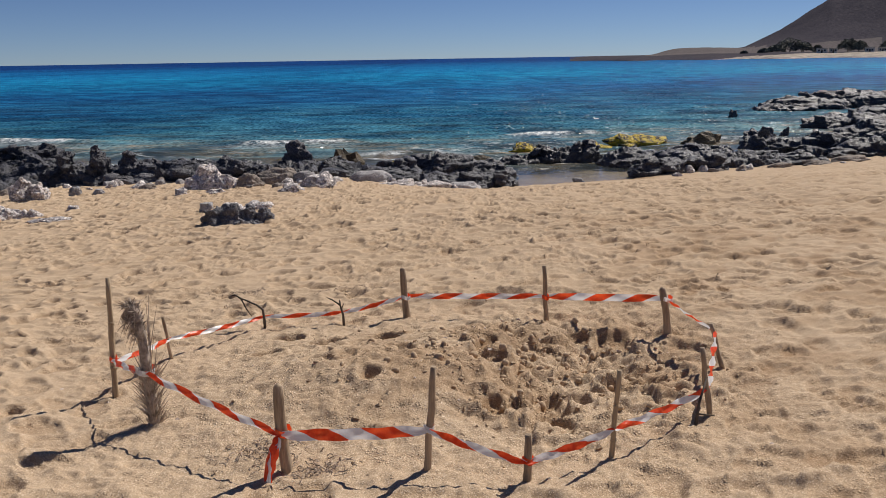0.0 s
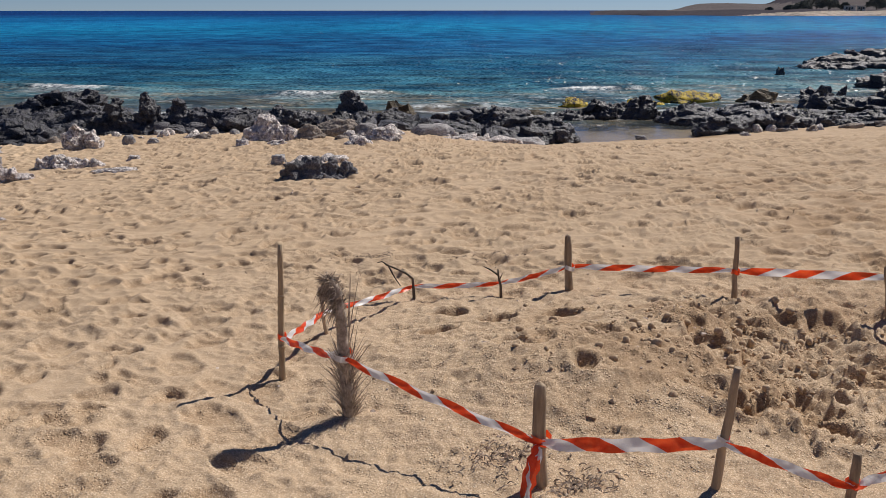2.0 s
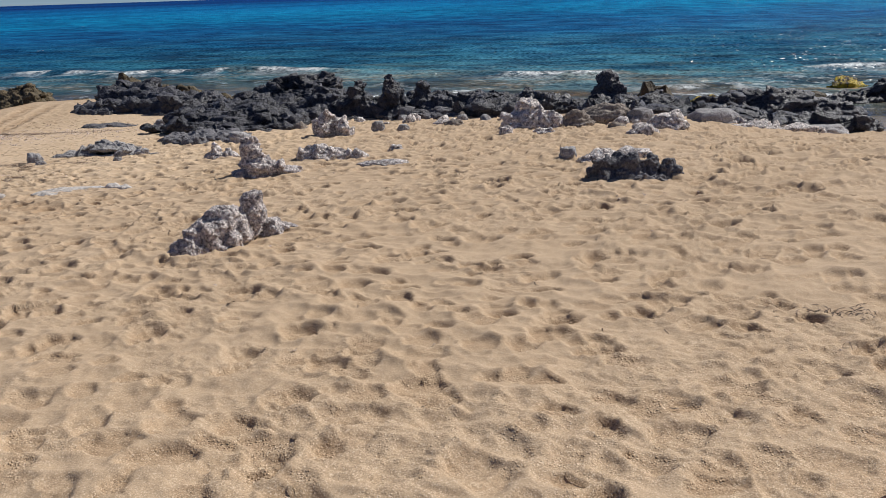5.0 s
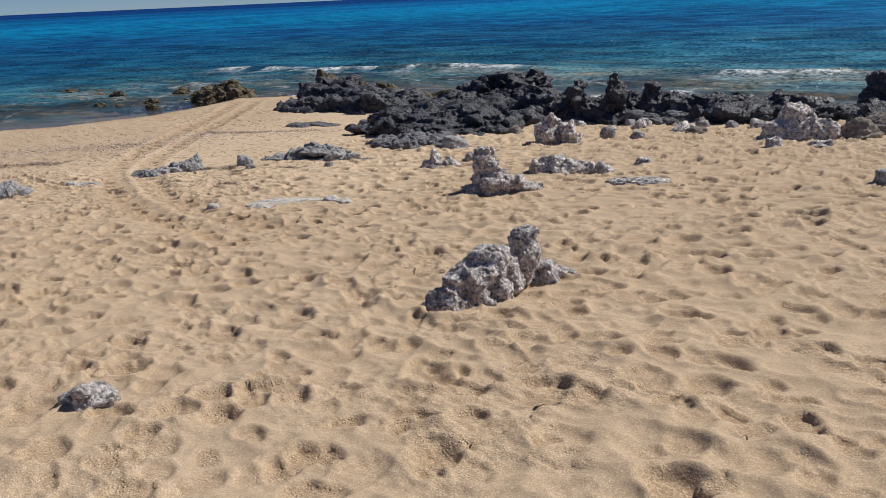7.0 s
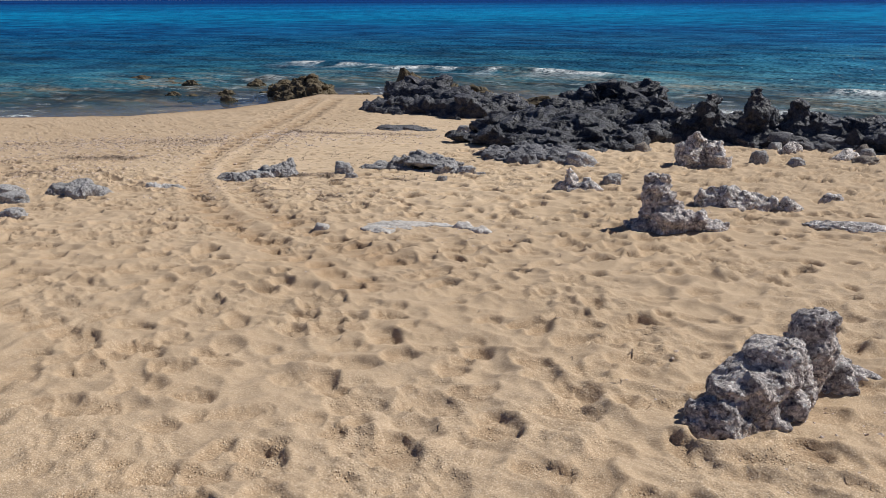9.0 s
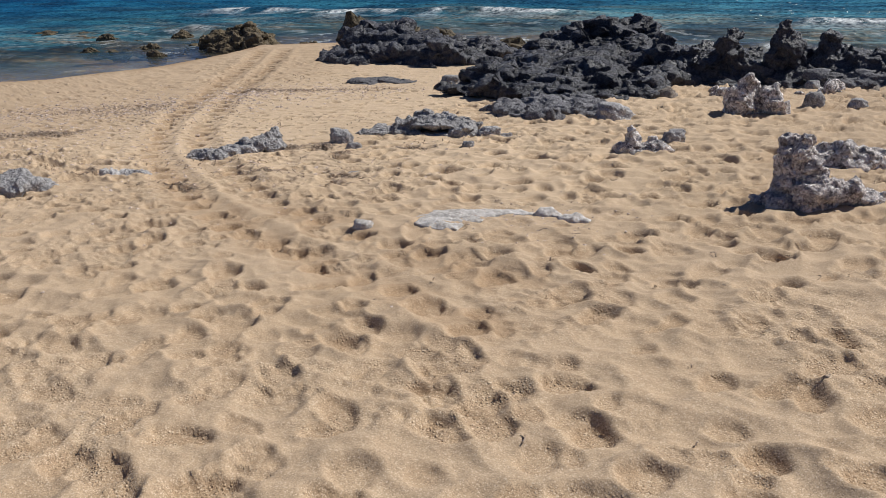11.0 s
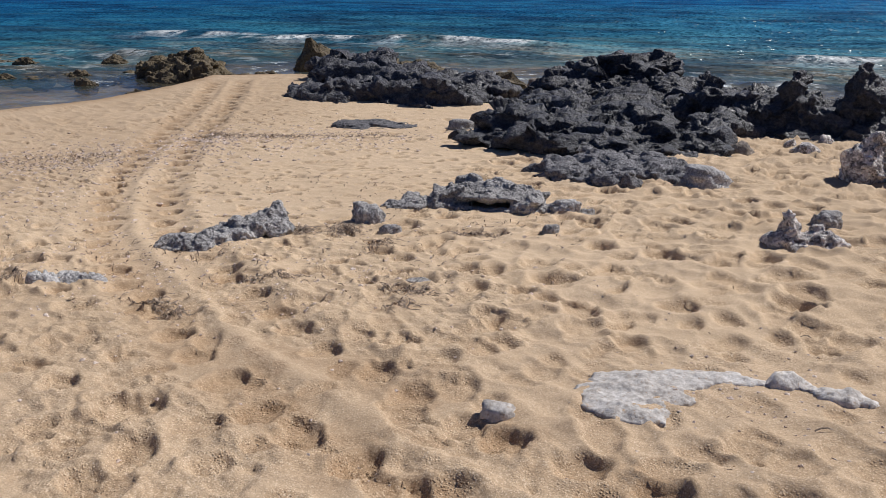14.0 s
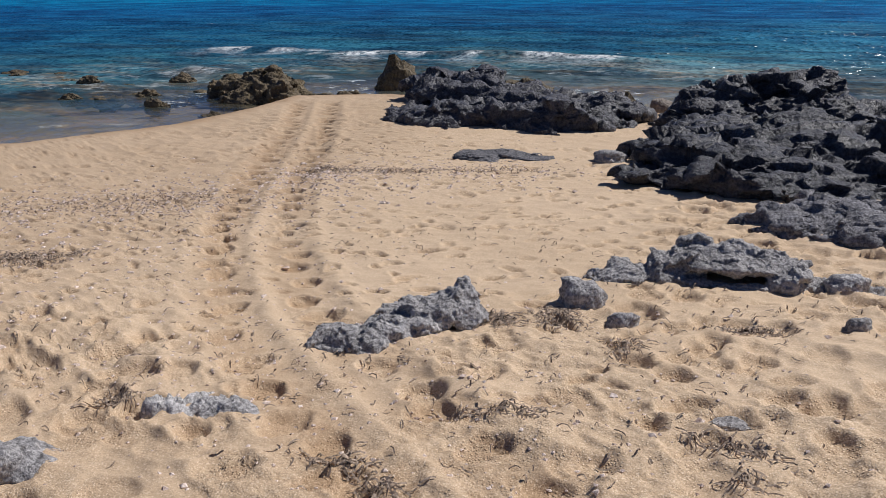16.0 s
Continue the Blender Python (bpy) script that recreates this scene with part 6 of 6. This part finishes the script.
grit([(-13.73, 15.74, 1.3, 0.7, 15, 420), (-14.5, 15.4, 0.6, 0.4, 10, 330), (-12.6, 15.9, 1.0, 0.7, 15, 260), (-15.2, 12.2, 1.6, 1.2, 20, 420), (-14.6, 10.6, 1.3, 0.9, 10, 260)], "line of pinkish shell grit and straw left by the waves", 0.009, 0.022)
grit([(-15.9, 13.5, 1.4, 0.7, 30, 600), (-15.0, 14.3, 1.0, 0.8, 25, 600), (-17.2, 12.6, 1.5, 0.7, 30, 550), (-14.2, 14.9, 0.9, 0.7, 25, 350)], "broad line of pinkish shell grit left by the waves", 0.009, 0.022)
grit([(-11.0, 11.5, 1.5, 1.1, 0, 500), (-12.6, 11.0, 1.3, 1.0, 0, 450), (-13.6, 12.6, 1.3, 1.0, 0, 350)], "small pale stones and shells strewn over the sand", 0.005, 0.014)
grit([(-2.5, 9.6, 0.6, 0.4, 0, 60), (-8.6, 10.3, 0.8, 0.5, 20, 160), (-6.6, 11.6, 0.9, 0.8, 0, 90), (-5.6, 7.6, 0.6, 0.5, 0, 60), (0, 4.4, 1.6, 1.0, 0, 120)], "small pale stones and shells strewn over the sand", 0.004, 0.012)


grit([(0.75, 4.35, 0.75, 0.65, 0, 260), (-0.4, 4.45, 0.9, 0.7, 0, 140), (0.1, 3.7, 0.9, 0.4, 0, 60)], "crumbled clods of damp sand dug up in the nest", 0.006, 0.019, "crumbled_sand", SAND, "sand")
def clods(spots, label, small, large):
    """Lumps of damp sand that hold together: one mesh of many rounded, uneven clods."""
    r = np.random.default_rng(19)
    dirs, faces = sphere(2)
    verts, polys = [], []
    for x, y, ra, rb, count in spots:
        for n in range(count):
            px, py, k = x + r.normal(0, 0.5) * ra, y + r.normal(0, 0.5) * rb, r.uniform(small, large) * r.uniform(0.5, 1.0)
            p = dirs * (1 + 0.9 * (fbm(dirs[:, 0] * 1.6 + n, dirs[:, 1] * 1.6 + x, dirs[:, 2] * 1.6, 3, 5) - 0.5))[:, None] * r.uniform(0.6, 1.2, 3) * k
            polys += [[i + len(verts) * len(dirs) for i in f] for f in faces]
            verts.append(p + (px, py, gz(px, py) + 0.15 * k))
    me = bpy.data.meshes.new("sand_clods")
    me.from_pydata(np.concatenate(verts).tolist(), [], polys)
    me.polygons.foreach_set("use_smooth", np.ones(len(polys), bool))
    me.materials.append(SAND)
    return tagged(new("sand_clods", me), label, "sand", kind="stuff")


clods([(0.75, 4.35, 0.85, 0.7, 150), (0.0, 4.6, 0.8, 0.6, 60)], "larger clods of damp sand dug up in the nest", 0.012, 0.030)


# ---- the far side of the bay ----
def headland():
    az = np.radians(np.concatenate([np.linspace(9.3, 34, 180), np.linspace(34.6, 75, 40)]))
    dist = np.concatenate([np.linspace(420, 560, 24), np.linspace(600, 2600, 50)])
    A, D = np.meshgrid(az, dist)
    deg = np.degrees(A)
    shore = 450 + 60 * ss(14, 9.5, deg) + 14 * np.sin(deg * 1.3)
    low = np.where(D > shore, 0.8 * ss(0, 25, D - shore) + 1.2 * ss(20, 130, D - shore) * ss(13.5, 19, deg), -3.0)
    low = low + 0.9 * ss(10, 60, D - shore) * ss(9.5, 11, deg) * (D > shore)
    knoll = 8 * np.exp(-((deg - 17.4) / 2.3) ** 4) * ss(900, 1150, D) * ss(1900, 1300, D)
    hill = np.interp(deg, [18.6, 20.4, 22.5, 25.3, 28, 31, 36, 45, 60], [0, 9, 33, 74, 98, 120, 140, 110, 60]) * ss(900, 1350, D) * ss(2600, 1700, D)
    rough = (fbm(D * np.sin(A) * 0.02, D * np.cos(A) * 0.006, octaves=5, seed=77) - 0.5) * (1.5 + 0.20 * (knoll + hill))
    low = np.where(D > shore, low * ss(9.3, 10.6, deg), low)
    z = SEA + low + knoll + hill + rough * (D > shore + 8)
    ny, nx = A.shape
    v = np.stack([D * np.sin(A), D * np.cos(A), z], -1).reshape(-1, 3)
    i = (np.arange(ny - 1)[:, None] * nx + np.arange(nx - 1)[None, :]).ravel()
    me = bpy.data.meshes.new("headland")
    me.from_pydata(v.tolist(), [], np.stack([i, i + 1, i + nx + 1, i + nx], 1).tolist())
    me.materials.append(HILL)
    me.materials.append(FAR_SAND)
    c = 0.25 * (D[:-1, :-1] + D[1:, :-1] + D[:-1, 1:] + D[1:, 1:])
    sandy = ((c - shore[:-1, :-1] < 3 + 10 * (deg[:-1, :-1] - 18.4)) & (deg[:-1, :-1] > 18.4)).ravel()
    me.materials.append(KNOLL)
    earth = ((deg[:-1, :-1] > 14.2) & (c > 800) & (hill[:-1, :-1] < 6)).ravel()
    me.polygons.foreach_set("material_index", np.where(sandy, 1, np.where(earth, 2, 0)).astype(np.int32))
    me.polygons.foreach_set("use_smooth", np.ones(len(me.polygons), bool))
    return tagged(new("headland", me), "far dry brown headland and hill with a pale beach", "hill", kind="structure")


headland()


def bush(x, y, z, w, h, seed):
    """A far wind-shaped tree: short trunk and a crown of many small clumps."""
    r = random.Random(seed)
    whole = tagged(new("bush"), "far dark green wind-shaped bush behind the beach", "bush", "bushes behind the far beach")
    whole.location = (x, y, z)
    bm = bmesh.new()
    tube(bm, [(0, 0, -0.5), (0.1, 0, h * 0.25), (0, 0.1, h * 0.5)], [0.35, 0.28, 0.15], 7)
    part("trunk", bm, TWIG, whole)
    verts, faces = [], []
    for n in range(800):
        a, q = r.uniform(0, 2 * math.pi), r.random() ** 0.5
        px, py = math.cos(a) * q * w / 2, math.sin(a) * q * w / 2
        pz = h * (0.18 + (0.82 * math.sqrt(max(0, 1 - q * q))) * r.uniform(0.35, 1.0))
        s, b = r.uniform(0.35, 0.9), len(verts)
        for k in range(6):
            verts.append((px + r.uniform(-s, s), py + r.uniform(-s, s), pz + r.uniform(-s, s) * 0.7))
        faces += [(b, b + 1, b + 2), (b + 3, b + 4, b + 5), (b, b + 3, b + 5), (b + 1, b + 4, b + 2)]
    me = bpy.data.meshes.new("crown")
    me.from_pydata(verts, [], faces)
    me.materials.append(BUSH)
    new("crown", me).parent = whole
    return whole


def far(px_angle, dist):
    return dist * math.sin(radians(px_angle)), dist * math.cos(radians(px_angle))


for i, (deg, dist, w, h) in enumerate(((21.6, 545, 7, 3.5), (22.3, 550, 11, 5.5), (23.1, 560, 18, 9.5), (23.8, 556, 13, 7.0), (24.7, 565, 5, 5.0), (26.4, 560, 12, 8.5), (27.0, 556, 10, 7.0), (28.6, 560, 10, 7.0), (20.4, 548, 4, 2.0), (31, 560, 10, 8))):
    x, y = far(deg, dist)
    bush(x, y, SEA + 2.2, w, h, 300 + i)


def cottage(deg, dist, w, h):
    x, y = far(deg, dist)
    house = tagged(new("cottage"), "low whitewashed house behind the far beach", "house", "houses behind the far beach")
    house.matrix_world = pose(x, y, SEA + 2.2, 0, 0, -deg)

    def block(name, x0, x1, y0, y1, z0, z1, mat):
        bm = bmesh.new()
        bmesh.ops.create_cube(bm, size=1.0, matrix=Matrix.LocRotScale(((x0 + x1) / 2, (y0 + y1) / 2, (z0 + z1) / 2), None, (x1 - x0, y1 - y0, z1 - z0)))
        bmesh.ops.bevel(bm, geom=bm.edges[:], offset=0.05, segments=1, affect="EDGES")
        part(name, bm, mat, house)

    block("wall", -w / 2, w / 2, -3, 3, -1, h, HOUSE)
    block("roof", -w / 2 - 0.3, w / 2 + 0.3, -3.3, 3.3, h + 0.004, h + 0.35, ROOF)
    for k in range(2):
        block("window", -w / 4 + k * w / 2 - 0.5, -w / 4 + k * w / 2 + 0.5, -3.06, -3.004, 1.0, 2.1, GLASS_DARK)
    block("door", -0.45, 0.45, -3.06, -3.004, 0.0, 2.05, TWIG)


for c in ((24.95, 540, 6, 2.6), (25.6, 545, 4.5, 2.5), (27.6, 540, 5, 2.8), (28.3, 545, 5, 2.6)):
    cottage(*c)
